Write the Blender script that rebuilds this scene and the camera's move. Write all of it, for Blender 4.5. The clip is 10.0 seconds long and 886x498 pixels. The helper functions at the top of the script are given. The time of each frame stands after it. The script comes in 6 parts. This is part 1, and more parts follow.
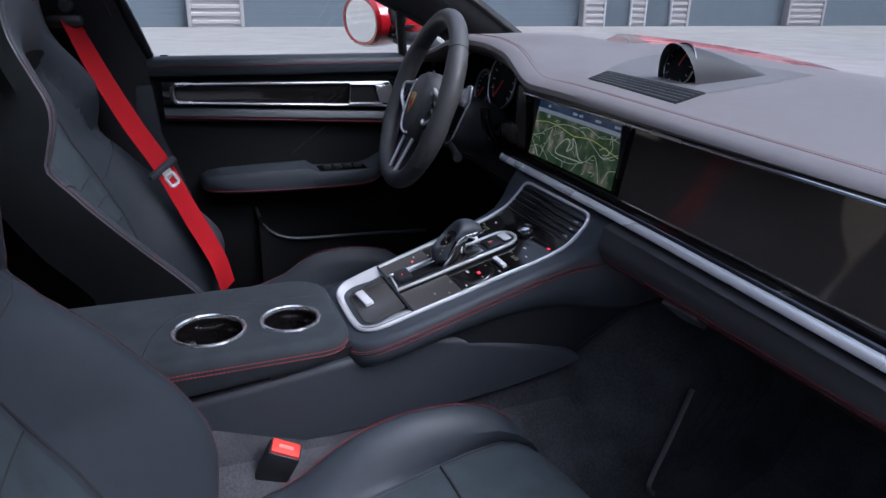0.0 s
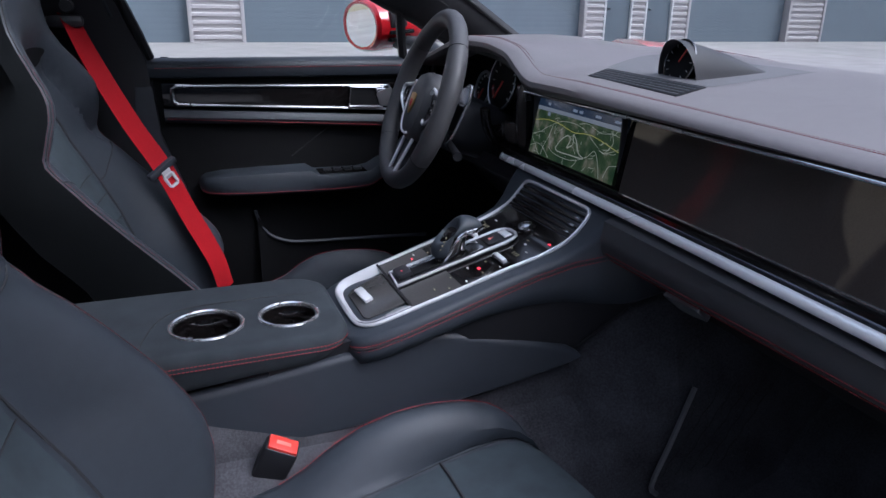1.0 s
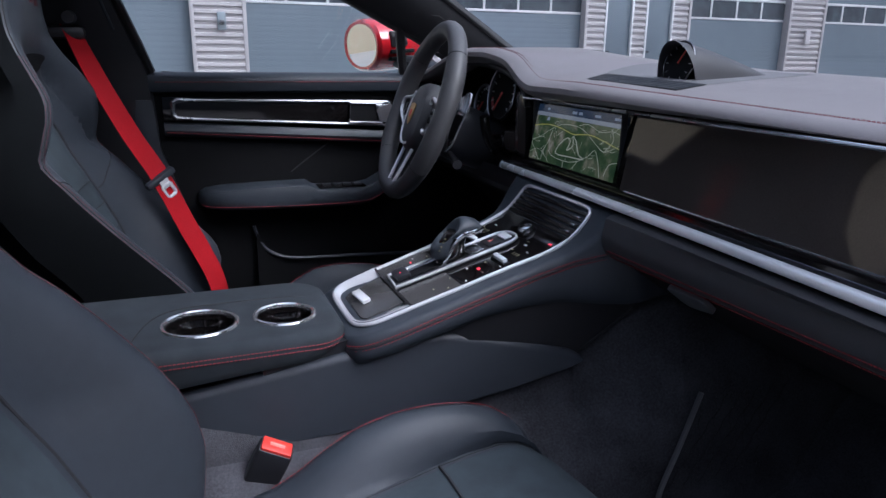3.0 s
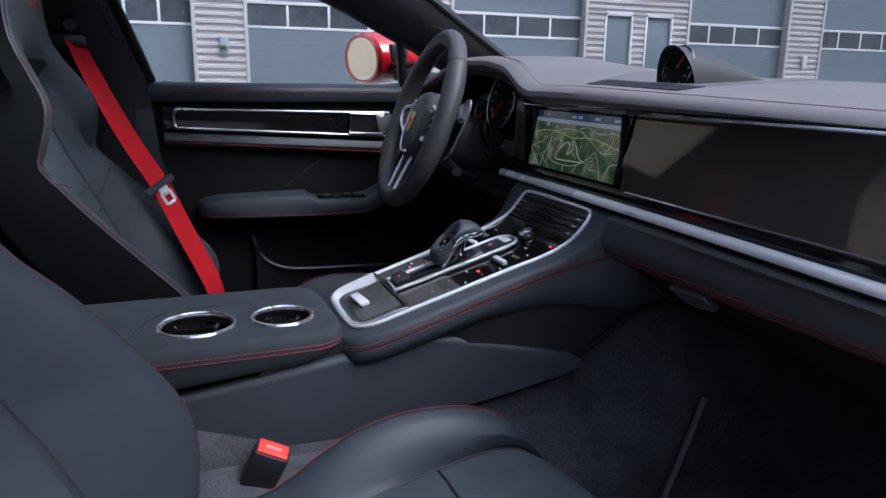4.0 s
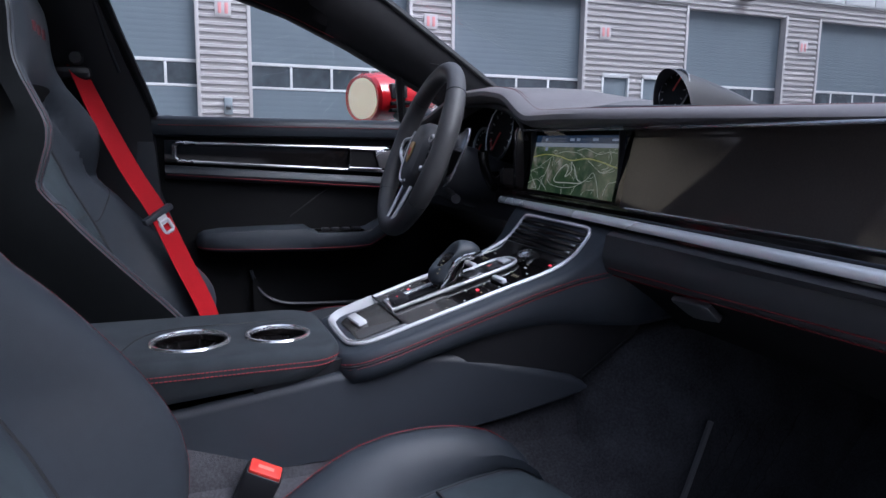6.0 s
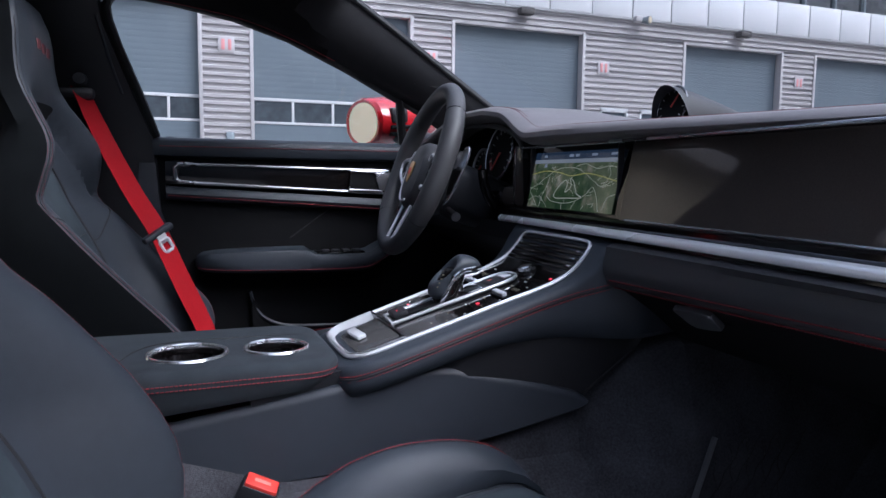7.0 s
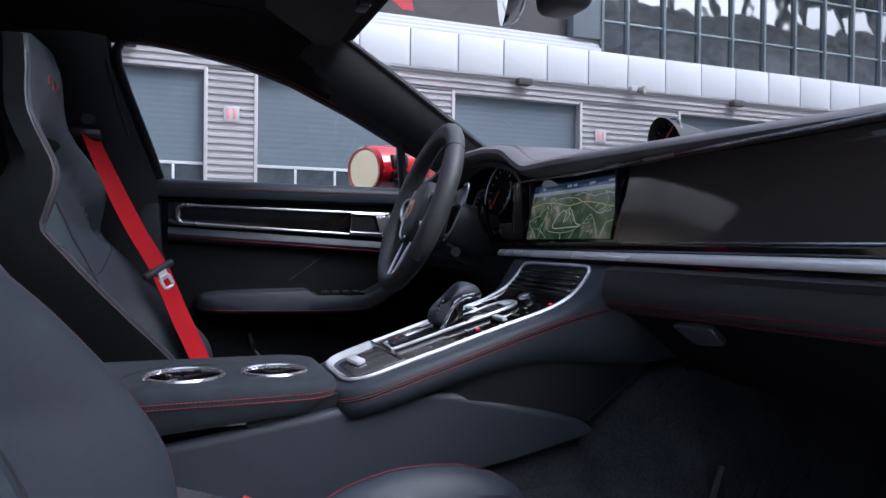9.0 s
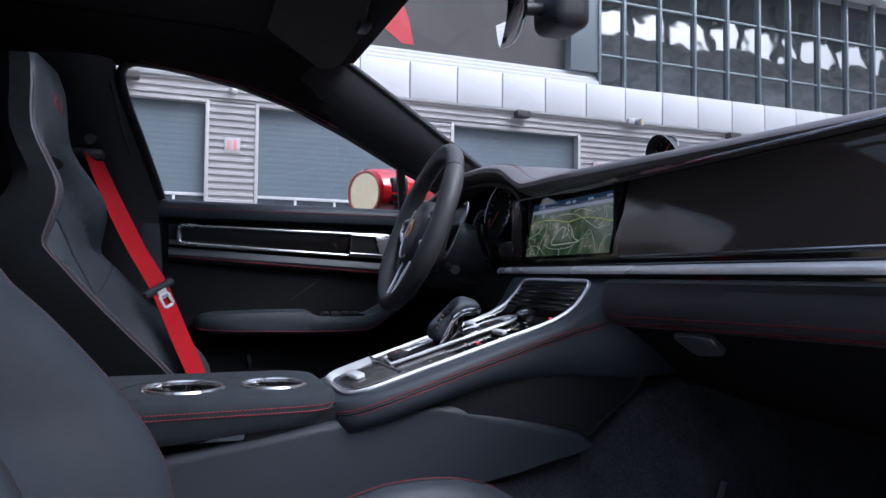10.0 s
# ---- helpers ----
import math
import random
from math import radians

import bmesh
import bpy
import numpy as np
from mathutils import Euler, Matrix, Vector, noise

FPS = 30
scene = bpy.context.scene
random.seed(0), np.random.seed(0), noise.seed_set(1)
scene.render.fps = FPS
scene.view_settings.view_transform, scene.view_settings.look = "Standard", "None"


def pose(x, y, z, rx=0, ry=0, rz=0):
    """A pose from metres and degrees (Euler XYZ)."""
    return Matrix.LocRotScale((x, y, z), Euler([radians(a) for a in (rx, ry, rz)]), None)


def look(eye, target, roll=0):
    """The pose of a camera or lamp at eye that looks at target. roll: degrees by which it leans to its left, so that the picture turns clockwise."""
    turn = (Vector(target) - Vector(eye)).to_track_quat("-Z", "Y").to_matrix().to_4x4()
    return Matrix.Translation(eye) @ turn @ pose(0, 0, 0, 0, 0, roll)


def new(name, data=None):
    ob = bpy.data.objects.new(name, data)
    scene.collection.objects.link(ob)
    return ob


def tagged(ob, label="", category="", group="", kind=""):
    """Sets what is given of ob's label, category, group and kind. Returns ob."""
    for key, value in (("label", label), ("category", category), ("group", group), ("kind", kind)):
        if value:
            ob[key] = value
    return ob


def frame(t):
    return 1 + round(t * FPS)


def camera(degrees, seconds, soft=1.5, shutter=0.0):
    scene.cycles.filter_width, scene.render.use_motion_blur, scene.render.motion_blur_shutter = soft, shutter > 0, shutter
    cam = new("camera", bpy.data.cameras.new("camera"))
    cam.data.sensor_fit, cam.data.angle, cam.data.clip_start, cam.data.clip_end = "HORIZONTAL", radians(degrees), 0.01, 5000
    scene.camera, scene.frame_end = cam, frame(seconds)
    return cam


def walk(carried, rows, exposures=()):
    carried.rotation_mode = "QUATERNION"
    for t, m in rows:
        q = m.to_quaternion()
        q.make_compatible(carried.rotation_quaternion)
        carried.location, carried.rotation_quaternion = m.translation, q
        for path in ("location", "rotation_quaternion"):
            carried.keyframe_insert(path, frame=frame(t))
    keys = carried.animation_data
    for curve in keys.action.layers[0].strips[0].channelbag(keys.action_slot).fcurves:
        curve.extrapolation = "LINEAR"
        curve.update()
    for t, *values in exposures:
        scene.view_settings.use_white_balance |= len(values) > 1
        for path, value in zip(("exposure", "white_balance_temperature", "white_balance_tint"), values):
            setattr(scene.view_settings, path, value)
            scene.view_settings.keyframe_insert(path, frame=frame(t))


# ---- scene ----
cam = camera(64.5, 10.0)
PATH = [
    (0, (0.01, -0.002, 1.098), (0.694, 1.748, 0.412), 0.9),
    (0.5, (0.01, -0.003, 1.084), (0.695, 1.753, 0.416), 0.9),
    (1, (0.01, -0.005, 1.068), (0.698, 1.759, 0.423), 0.9),
    (1.5, (0.011, -0.006, 1.053), (0.7, 1.766, 0.432), 0.9),
    (2, (0.011, -0.007, 1.037), (0.703, 1.774, 0.446), 0.9),
    (2.5, (0.013, -0.008, 1.022), (0.706, 1.782, 0.458), 0.8),
    (4, (0.014, -0.01, 0.973), (0.714, 1.804, 0.506), 0.8),
    (4.5, (0.015, -0.011, 0.959), (0.717, 1.811, 0.526), 0.8),
    (5, (0.015, -0.011, 0.943), (0.719, 1.82, 0.552), 0.7),
    (5.5, (0.016, -0.012, 0.929), (0.722, 1.826, 0.58), 0.7),
    (7, (0.017, -0.014, 0.884), (0.728, 1.843, 0.678), 0.7),
    (7.5, (0.018, -0.016, 0.871), (0.728, 1.846, 0.71), 0.6),
    (8, (0.018, -0.018, 0.855), (0.728, 1.849, 0.745), 0.6),
    (8.5, (0.017, -0.02, 0.842), (0.728, 1.849, 0.775), 0.6),
    (9, (0.016, -0.021, 0.824), (0.728, 1.848, 0.809), 0.6),
    (9.5, (0.015, -0.023, 0.81), (0.728, 1.845, 0.839), 0.6),
    (10, (0.014, -0.025, 0.799), (0.727, 1.843, 0.874), 0.6),
]
walk(cam, [(t, look(eye, target, roll)) for t, eye, target, roll in PATH], [(0, 0.0, 5480, 15)])


# ---------- light ----------
world = bpy.data.worlds.new("overcast_sky")
scene.world = world
world.use_nodes = True
wn, wl = world.node_tree.nodes, world.node_tree.links
sky = wn.new("ShaderNodeTexSky")
sky.sky_type = "NISHITA"
sky.sun_disc = False
sky.sun_elevation, sky.sun_rotation = radians(48), radians(140)
sky.air_density, sky.dust_density, sky.ozone_density = 1.0, 6.0, 1.5
hsv = wn.new("ShaderNodeHueSaturation")
hsv.inputs["Saturation"].default_value = 0.45
wl.new(sky.outputs[0], hsv.inputs["Color"])
# an overcast sky is brighter overhead than at the horizon
wtex, wsep, wmap, wmul = wn.new("ShaderNodeTexCoord"), wn.new("ShaderNodeSeparateXYZ"), wn.new("ShaderNodeMapRange"), wn.new("ShaderNodeVectorMath")
wmul.operation = "SCALE"
wmap.inputs[1].default_value, wmap.inputs[2].default_value = 0.0, 0.9
wmap.inputs[3].default_value, wmap.inputs[4].default_value = 0.55, 3.0
wl.new(wtex.outputs["Generated"], wsep.inputs[0])
wl.new(wsep.outputs["Z"], wmap.inputs[0])
wl.new(hsv.outputs[0], wmul.inputs[0])
wl.new(wmap.outputs[0], wmul.inputs["Scale"])
wl.new(wmul.outputs[0], wn["Background"].inputs[0])
wn["Background"].inputs[1].default_value = 0.15
sun_data = bpy.data.lights.new("sun", "SUN")
sun_data.energy, sun_data.angle, sun_data.color = 1.05, radians(40), (1.0, 0.98, 0.95)
sun = new("sun", sun_data)
sun.matrix_world = look((28, -34, 50), (0, 0, 0))


# ---------- materials ----------
def mat(name, color, rough=0.5, metal=0.0, vary=0.12, scale=40.0, bump=0.0, bump_scale=400.0, spec=0.5, coat=0.0,
        emit=None, power=0.0, big=3.0):
    """A surface with colour variation at two scales and fine relief."""
    m = bpy.data.materials.new(name)
    m.use_nodes = True
    n, l = m.node_tree.nodes, m.node_tree.links
    b = n["Principled BSDF"]
    b.inputs["Metallic"].default_value = metal
    b.inputs["Specular IOR Level"].default_value = spec
    b.inputs["Coat Weight"].default_value = coat
    b.inputs["Coat Roughness"].default_value = 0.05
    tex = n.new("ShaderNodeTexCoord")
    fine, coarse = n.new("ShaderNodeTexNoise"), n.new("ShaderNodeTexNoise")
    for t, s in ((fine, scale), (coarse, big)):
        t.inputs["Scale"].default_value = s
        t.inputs["Detail"].default_value = 5
        l.new(tex.outputs["Object"], t.inputs["Vector"])
    add = n.new("ShaderNodeMath")
    add.operation = "ADD"
    l.new(fine.outputs[0], add.inputs[0])
    l.new(coarse.outputs[0], add.inputs[1])
    ramp = n.new("ShaderNodeMapRange")
    ramp.inputs[1].default_value, ramp.inputs[2].default_value = 0.6, 1.4
    ramp.inputs[3].default_value, ramp.inputs[4].default_value = 1 - vary, 1 + vary
    l.new(add.outputs[0], ramp.inputs[0])
    mul = n.new("ShaderNodeVectorMath")
    mul.operation = "SCALE"
    mul.inputs[0].default_value = color
    l.new(ramp.outputs[0], mul.inputs["Scale"])
    l.new(mul.outputs[0], b.inputs["Base Color"])
    rr = n.new("ShaderNodeMapRange")
    rr.inputs[1].default_value, rr.inputs[2].default_value = 0.3, 0.7
    rr.inputs[3].default_value, rr.inputs[4].default_value = max(0.02, rough * 0.88), min(1, rough * 1.12)
    l.new(coarse.outputs[0], rr.inputs[0])
    l.new(rr.outputs[0], b.inputs["Roughness"])
    if bump:
        grain = n.new("ShaderNodeTexNoise")
        grain.inputs["Scale"].default_value = bump_scale
        grain.inputs["Detail"].default_value = 3
        l.new(tex.outputs["Object"], grain.inputs["Vector"])
        bp = n.new("ShaderNodeBump")
        bp.inputs["Strength"].default_value = bump
        bp.inputs["Distance"].default_value = 0.6 / bump_scale
        l.new(grain.outputs[0], bp.inputs["Height"])
        l.new(bp.outputs[0], b.inputs["Normal"])
    if emit:
        b.inputs["Emission Color"].default_value = (*emit, 1)
        b.inputs["Emission Strength"].default_value = power
    return m


def pane_mat(name, tint, gloss):
    """A thin clear pane: it lets light through and mirrors a little."""
    m = bpy.data.materials.new(name)
    m.use_nodes = True
    n, l = m.node_tree.nodes, m.node_tree.links
    n.remove(n["Principled BSDF"])
    clear, shine, mix = n.new("ShaderNodeBsdfTransparent"), n.new("ShaderNodeBsdfGlossy"), n.new("ShaderNodeMixShader")
    clear.inputs[0].default_value = (*tint, 1)
    shine.inputs["Roughness"].default_value = 0.01
    mix.inputs[0].default_value = gloss
    l.new(clear.outputs[0], mix.inputs[1])
    l.new(shine.outputs[0], mix.inputs[2])
    l.new(mix.outputs[0], n["Material Output"].inputs[0])
    return m


LEATHER = mat("dark_grey_leather", (0.031, 0.037, 0.046), 0.50, vary=0.10, scale=60, bump=0.25, bump_scale=900, spec=0.4)
# Paler than the other leather: sky sheen is lifted into the base.
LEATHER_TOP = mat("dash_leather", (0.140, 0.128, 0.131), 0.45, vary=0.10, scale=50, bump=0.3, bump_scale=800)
SUEDE = mat("grey_suede", (0.046, 0.058, 0.066), 0.95, vary=0.30, scale=25, bump=0.35, bump_scale=1500, spec=0.2, big=9)
SUEDE_DARK = mat("dark_suede", (0.034, 0.040, 0.046), 0.92, vary=0.28, scale=25, bump=0.35, bump_scale=1500, spec=0.25, big=9)
PLASTIC = mat("black_plastic", (0.018, 0.018, 0.021), 0.42, vary=0.1, bump=0.15, bump_scale=1200)
TRIM_PLASTIC = mat("grey_trim_plastic", (0.031, 0.036, 0.045), 0.46, vary=0.08, bump=0.2, bump_scale=1200)
PLASTIC_MID = mat("dark_side_plastic", (0.026, 0.027, 0.032), 0.5, vary=0.1, bump=0.2, bump_scale=1200)
GLOSS = mat("piano_black", (0.006, 0.005, 0.005), 0.09, vary=0.05, spec=0.45, coat=0.1)
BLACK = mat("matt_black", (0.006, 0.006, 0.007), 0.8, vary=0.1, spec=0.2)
CARPET = mat("dark_carpet", (0.060, 0.060, 0.067), 1.0, vary=0.55, scale=300, bump=0.9, bump_scale=700, spec=0.1, big=14)
CHROME = mat("satin_chrome", (0.72, 0.72, 0.74), 0.16, 1.0, vary=0.05, scale=80)
ALU = mat("brushed_aluminium", (0.62, 0.63, 0.65), 0.26, 1.0, vary=0.06, scale=120)
DOOR_CHROME = mat("satin_door_chrome", (0.40, 0.40, 0.42), 0.28, 0.85, vary=0.06, scale=80)
# Base lifted to brown for the haze reflected in the black gloss.
PANEL = mat("haze_brown_gloss_panel", (0.056, 0.047, 0.042), 0.05, vary=0.2, scale=600, big=6, spec=0.35)
DARK_CHROME = mat("dark_chrome", (0.16, 0.16, 0.17), 0.2, 1.0, vary=0.05)
STITCH = mat("red_thread", (0.20, 0.011, 0.016), 0.7, vary=0.25, scale=500)
SEAM = mat("seam_shadow_thread", (0.020, 0.021, 0.023), 0.8)
STITCH_DULL = mat("dusty_red_thread", (0.13, 0.028, 0.034), 0.8, vary=0.2, scale=500)
# Leather blackened to carry the shade on the seats' sides.
SIDE_LEATHER = mat("shaded_side_leather", (0.006, 0.007, 0.008), 0.85, spec=0.1, vary=0.1, bump=0.2, bump_scale=900)
# Half-diffuse white stands in for the sky's glint on polished metal.
STRIP_METAL = mat("glint_strip_metal", (0.97, 0.97, 0.97), 0.28, 0.4, vary=0.03, scale=90)
# Dark base stands in for the dark reflection in the strip's bevel.
BEVEL = mat("bevel_dark_reflection", (0.10, 0.105, 0.12), 0.16, 0.8, vary=0.05, scale=90)
PAD_LEATHER = mat("black_pad_leather", (0.050, 0.050, 0.053), 0.40, vary=0.08, scale=60, bump=0.25, bump_scale=900)
SATIN = mat("satin_silver_trim", (0.86, 0.86, 0.88), 0.25, 0.35, vary=0.04, scale=90)
BRIGHT = mat("bright_satin_chrome", (0.86, 0.86, 0.88), 0.20, 0.5, vary=0.04, scale=90)
BUTTON_MARK = mat("pale_red_button_window", (0.85, 0.22, 0.18), 0.3)
WHEEL = mat("black_wheel_leather", (0.058, 0.057, 0.060), 0.5, vary=0.1, bump=0.2, bump_scale=900)
SIGN_MARK = mat("faded_red_print", (0.58, 0.24, 0.24), 0.6)
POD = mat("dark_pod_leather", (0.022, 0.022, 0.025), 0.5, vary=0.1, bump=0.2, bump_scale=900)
COVER = mat("dusty_cover_plastic", (0.105, 0.102, 0.107), 0.6, vary=0.12, scale=80, bump=0.4, bump_scale=900)
LID = mat("grey_gloss_lid", (0.055, 0.053, 0.052), 0.14, vary=0.12, scale=300)
BELT = mat("red_webbing", (0.43, 0.008, 0.014), 0.8, spec=0.2, vary=0.12, scale=300, bump=0.6, bump_scale=900, big=12)
BUCKLE_RED = mat("red_button_plastic", (0.75, 0.05, 0.035), 0.35, vary=0.05)
RED_PAINT = mat("red_car_paint", (0.50, 0.008, 0.014), 0.25, vary=0.04, coat=1.0)
HEADLINER = mat("black_headliner", (0.012, 0.011, 0.012), 0.95, vary=0.15, bump=0.3, bump_scale=1200, spec=0.1)
PILLAR = mat("pillar_fabric", (0.030, 0.030, 0.032), 0.85, vary=0.15, bump=0.3, bump_scale=1200, spec=0.25)
MIRROR = mat("mirror_silver", (0.8, 0.8, 0.8), 0.01, 1.0, vary=0.01)
GLASS = pane_mat("car_glass", (0.93, 0.95, 0.94), 0.035)
LED_RED = mat("red_indicator", (0.3, 0.01, 0.02), 0.4, emit=(1.0, 0.05, 0.08), power=1.2)
DULL_RED = mat("dull_red_print", (0.30, 0.02, 0.025), 0.5)
RING = mat("satin_chrome_ring", (0.66, 0.66, 0.68), 0.20, 0.85, vary=0.04)
MARK = mat("pale_marking", (0.62, 0.61, 0.58), 0.5)
HANDLE = mat("grey_satin_handle", (0.20, 0.20, 0.21), 0.35, 0.6, vary=0.06)
MARK_DIM = mat("dim_marking", (0.16, 0.14, 0.08), 0.5)
RUBBER = mat("black_rubber", (0.010, 0.010, 0.011), 0.6, vary=0.1)
CLAD = mat("grey_metal_cladding", (0.37, 0.352, 0.355), 0.45, vary=0.05, scale=2, big=0.4)
FRAME_GREY = mat("pale_grey_frame_paint", (0.50, 0.51, 0.52), 0.45, vary=0.05)
SHUTTER = mat("blue_grey_door_paint", (0.105, 0.132, 0.155), 0.5, vary=0.06, scale=3, big=0.5)
SHUTTER_GLASS = mat("dark_door_glazing", (0.055, 0.065, 0.075), 0.08, vary=0.4, scale=4, big=1.5)
FASCIA = mat("white_fascia_panel", (0.56, 0.565, 0.58), 0.4, vary=0.03, scale=2, big=0.5)
DARK_WALL = mat("dark_brown_wall", (0.055, 0.050, 0.050), 0.7, vary=0.08, scale=2, big=0.4)
RED_WALL = mat("red_wall_paint", (0.45, 0.035, 0.045), 0.6, vary=0.06, scale=2)
MULLION = mat("grey_mullion", (0.20, 0.23, 0.25), 0.4, metal=0.3, vary=0.06)
SIGN = mat("sign_plate", (0.42, 0.40, 0.41), 0.5, vary=0.05)
SIGN_RED = mat("sign_red", (0.70, 0.08, 0.06), 0.5)
CONCRETE = mat("pale_concrete", (0.26, 0.25, 0.24), 0.85, vary=0.24, scale=1.6, big=0.22, bump=0.2, bump_scale=30)
TAN_WALL = mat("tan_wall", (0.42, 0.36, 0.26), 0.8, vary=0.08, scale=1, big=0.3)
STAND_SEAT = mat("stand_concrete", (0.62, 0.60, 0.58), 0.8, vary=0.6, scale=0.8, big=0.3)


def tower_glass():
    """Tinted facade glass, slightly wavy, over a dark interior."""
    m = mat("tinted_facade_glass", (0.02, 0.025, 0.027), 0.03, vary=0.2)
    n, l = m.node_tree.nodes, m.node_tree.links
    b = n["Principled BSDF"]
    b.inputs["IOR"].default_value = 4.4
    tex, wave, bp = n.new("ShaderNodeTexCoord"), n.new("ShaderNodeTexNoise"), n.new("ShaderNodeBump")
    wave.inputs["Scale"].default_value = 0.9
    wave.inputs["Detail"].default_value = 1.0
    bp.inputs["Strength"].default_value = 0.06
    bp.inputs["Distance"].default_value = 0.12
    l.new(tex.outputs["Object"], wave.inputs["Vector"])
    l.new(wave.outputs[0], bp.inputs["Height"])
    l.new(bp.outputs[0], b.inputs["Normal"])
    return m


TOWER_GLASS = tower_glass()


def map_material():
    """Lit satellite map: green and brown fields."""
    m = bpy.data.materials.new("lit_map_display")
    m.use_nodes = True
    n, l = m.node_tree.nodes, m.node_tree.links
    b = n["Principled BSDF"]
    b.inputs["Base Color"].default_value = (0.005, 0.005, 0.005, 1)
    b.inputs["Roughness"].default_value = 0.12
    tex, a = n.new("ShaderNodeTexCoord"), n.new("ShaderNodeTexNoise")
    a.inputs["Scale"].default_value = 28
    a.inputs["Detail"].default_value = 7
    a.inputs["Roughness"].default_value = 0.65
    r = n.new("ShaderNodeValToRGB")
    e = r.color_ramp.elements
    e[0].position, e[0].color = 0.36, (0.010, 0.022, 0.010, 1)
    e[1].position, e[1].color = 0.70, (0.17, 0.16, 0.13, 1)
    k = e.new(0.5)
    k.color = (0.024, 0.040, 0.018, 1)
    k = e.new(0.58)
    k.color = (0.07, 0.07, 0.045, 1)
    l.new(tex.outputs["Object"], a.inputs["Vector"])
    l.new(a.outputs[0], r.inputs[0])
    l.new(r.outputs[0], b.inputs["Emission Color"])
    b.inputs["Emission Strength"].default_value = 1.0
    return m


MAP = map_material()
MAP_ROAD = mat("map_road", (0.1, 0.1, 0.1), 0.3, emit=(0.55, 0.56, 0.42), power=0.3)
MAP_YELLOW = mat("map_main_road", (0.1, 0.1, 0.1), 0.3, emit=(0.62, 0.58, 0.10), power=0.28)
MAP_BAR = mat("map_status_bar", (0.01, 0.01, 0.02), 0.15, emit=(0.010, 0.018, 0.032), power=1.0)
MAP_SKY = mat("map_haze", (0.05, 0.05, 0.06), 0.15, emit=(0.16, 0.18, 0.20), power=0.7)
MAP_TEXT = mat("map_symbols", (0.1, 0.1, 0.1), 0.3, emit=(0.5, 0.6, 0.75), power=0.2)


# ---------- mesh helpers ----------
def thing(name, loc, label, category, group="", kind=""):
    ob = new(name)
    ob.location = loc
    ob.empty_display_size = 0.05
    return tagged(ob, label, category, group, kind)


def part(name, bm, material, parent=None, label="", kind=""):
    """Links a bmesh as one mesh object under a thing or a part."""
    bmesh.ops.recalc_face_normals(bm, faces=bm.faces)
    for f in bm.faces:
        f.smooth = True
    for e in bm.edges:
        if len(e.link_faces) == 2 and e.calc_face_angle(0) > 0.7:
            e.smooth = False
    me = bpy.data.meshes.new(name)
    bm.to_mesh(me)
    bm.free()
    me.materials.append(material)
    ob = new(name, me)
    if parent is not None:
        ob.parent = parent
        if parent.type == "EMPTY":
            ob.matrix_parent_inverse = Matrix.Translation(-parent.location)
    return tagged(ob, label, kind=kind)


def sheet(bm, rows, close_u=False, close_v=False, caps=False):
    """Quads over a grid of points; rows may close, and end rows may be capped."""
    vs = [[bm.verts.new(p) for p in row] for row in rows]
    nu, nv = len(vs), len(vs[0])
    for i in range(nu if close_u else nu - 1):
        for j in range(nv if close_v else nv - 1):
            a, b, c, d = vs[i][j], vs[(i + 1) % nu][j], vs[(i + 1) % nu][(j + 1) % nv], vs[i][(j + 1) % nv]
            if len({a, b, c, d}) == 4:
                bm.faces.new((a, b, c, d))
    if caps:
        bm.faces.new(vs[0])
        bm.faces.new(list(reversed(vs[-1])))
    return vs


def spline(pts, n=8, closed=False):
    """A smooth line through the points."""
    P = [Vector(p) for p in pts]
    out, m = [], len(P)
    for i in range(m if closed else m - 1):
        if closed:
            a, b, c, d = P[i - 1], P[i], P[(i + 1) % m], P[(i + 2) % m]
        else:
            b, c = P[i], P[i + 1]
            a = P[i - 1] if i else b * 2 - c
            d = P[i + 2] if i + 2 < m else c * 2 - b
        for k in range(n):
            t = k / n
            out.append(0.5 * (2 * b + (c - a) * t + (2 * a - 5 * b + 4 * c - d) * t * t + (3 * b - a - 3 * c + d) * t ** 3))
    if not closed:
        out.append(P[-1])
    return out


def tube(bm, path, r, n=8, closed=False, flat=1.0, up=(0, 0, 1)):
    """A round or flattened bar along a path; r may be a list."""
    P = [Vector(p) for p in path]
    rows, m = [], len(P)
    for i, p in enumerate(P):
        if closed:
            t = (P[(i + 1) % m] - P[i - 1]).normalized()
        else:
            t = (P[min(i + 1, m - 1)] - P[max(i - 1, 0)]).normalized()
        side = t.cross(Vector(up))
        if side.length < 1e-4:
            side = t.cross(Vector((1, 0, 0)))
        side.normalize()
        u = side.cross(t)
        rad = r[i] if isinstance(r, (list, tuple)) else r
        rows.append([p + side * math.cos(k * 2 * math.pi / n) * rad + u * math.sin(k * 2 * math.pi / n) * rad * flat for k in range(n)])
    sheet(bm, rows, close_u=closed, close_v=True, caps=not closed)


def box(bm, lo, hi, bevel=0.0, m=None, seg=2):
    lo, hi = Vector(lo), Vector(hi)
    made = bmesh.ops.create_cube(bm, size=1.0, matrix=Matrix.Translation((lo + hi) / 2) @ Matrix.Diagonal((*(hi - lo), 1)))
    vs = made["verts"]
    if bevel:
        es = list({e for v in vs for e in v.link_edges})
        res = bmesh.ops.bevel(bm, geom=es, offset=bevel, segments=seg, profile=0.5, affect="EDGES")
        vs = list({v for f in res["faces"] for v in f.verts} | {v for v in vs if v.is_valid})
    if m is not None:
        bmesh.ops.transform(bm, matrix=m, verts=vs)
    return vs


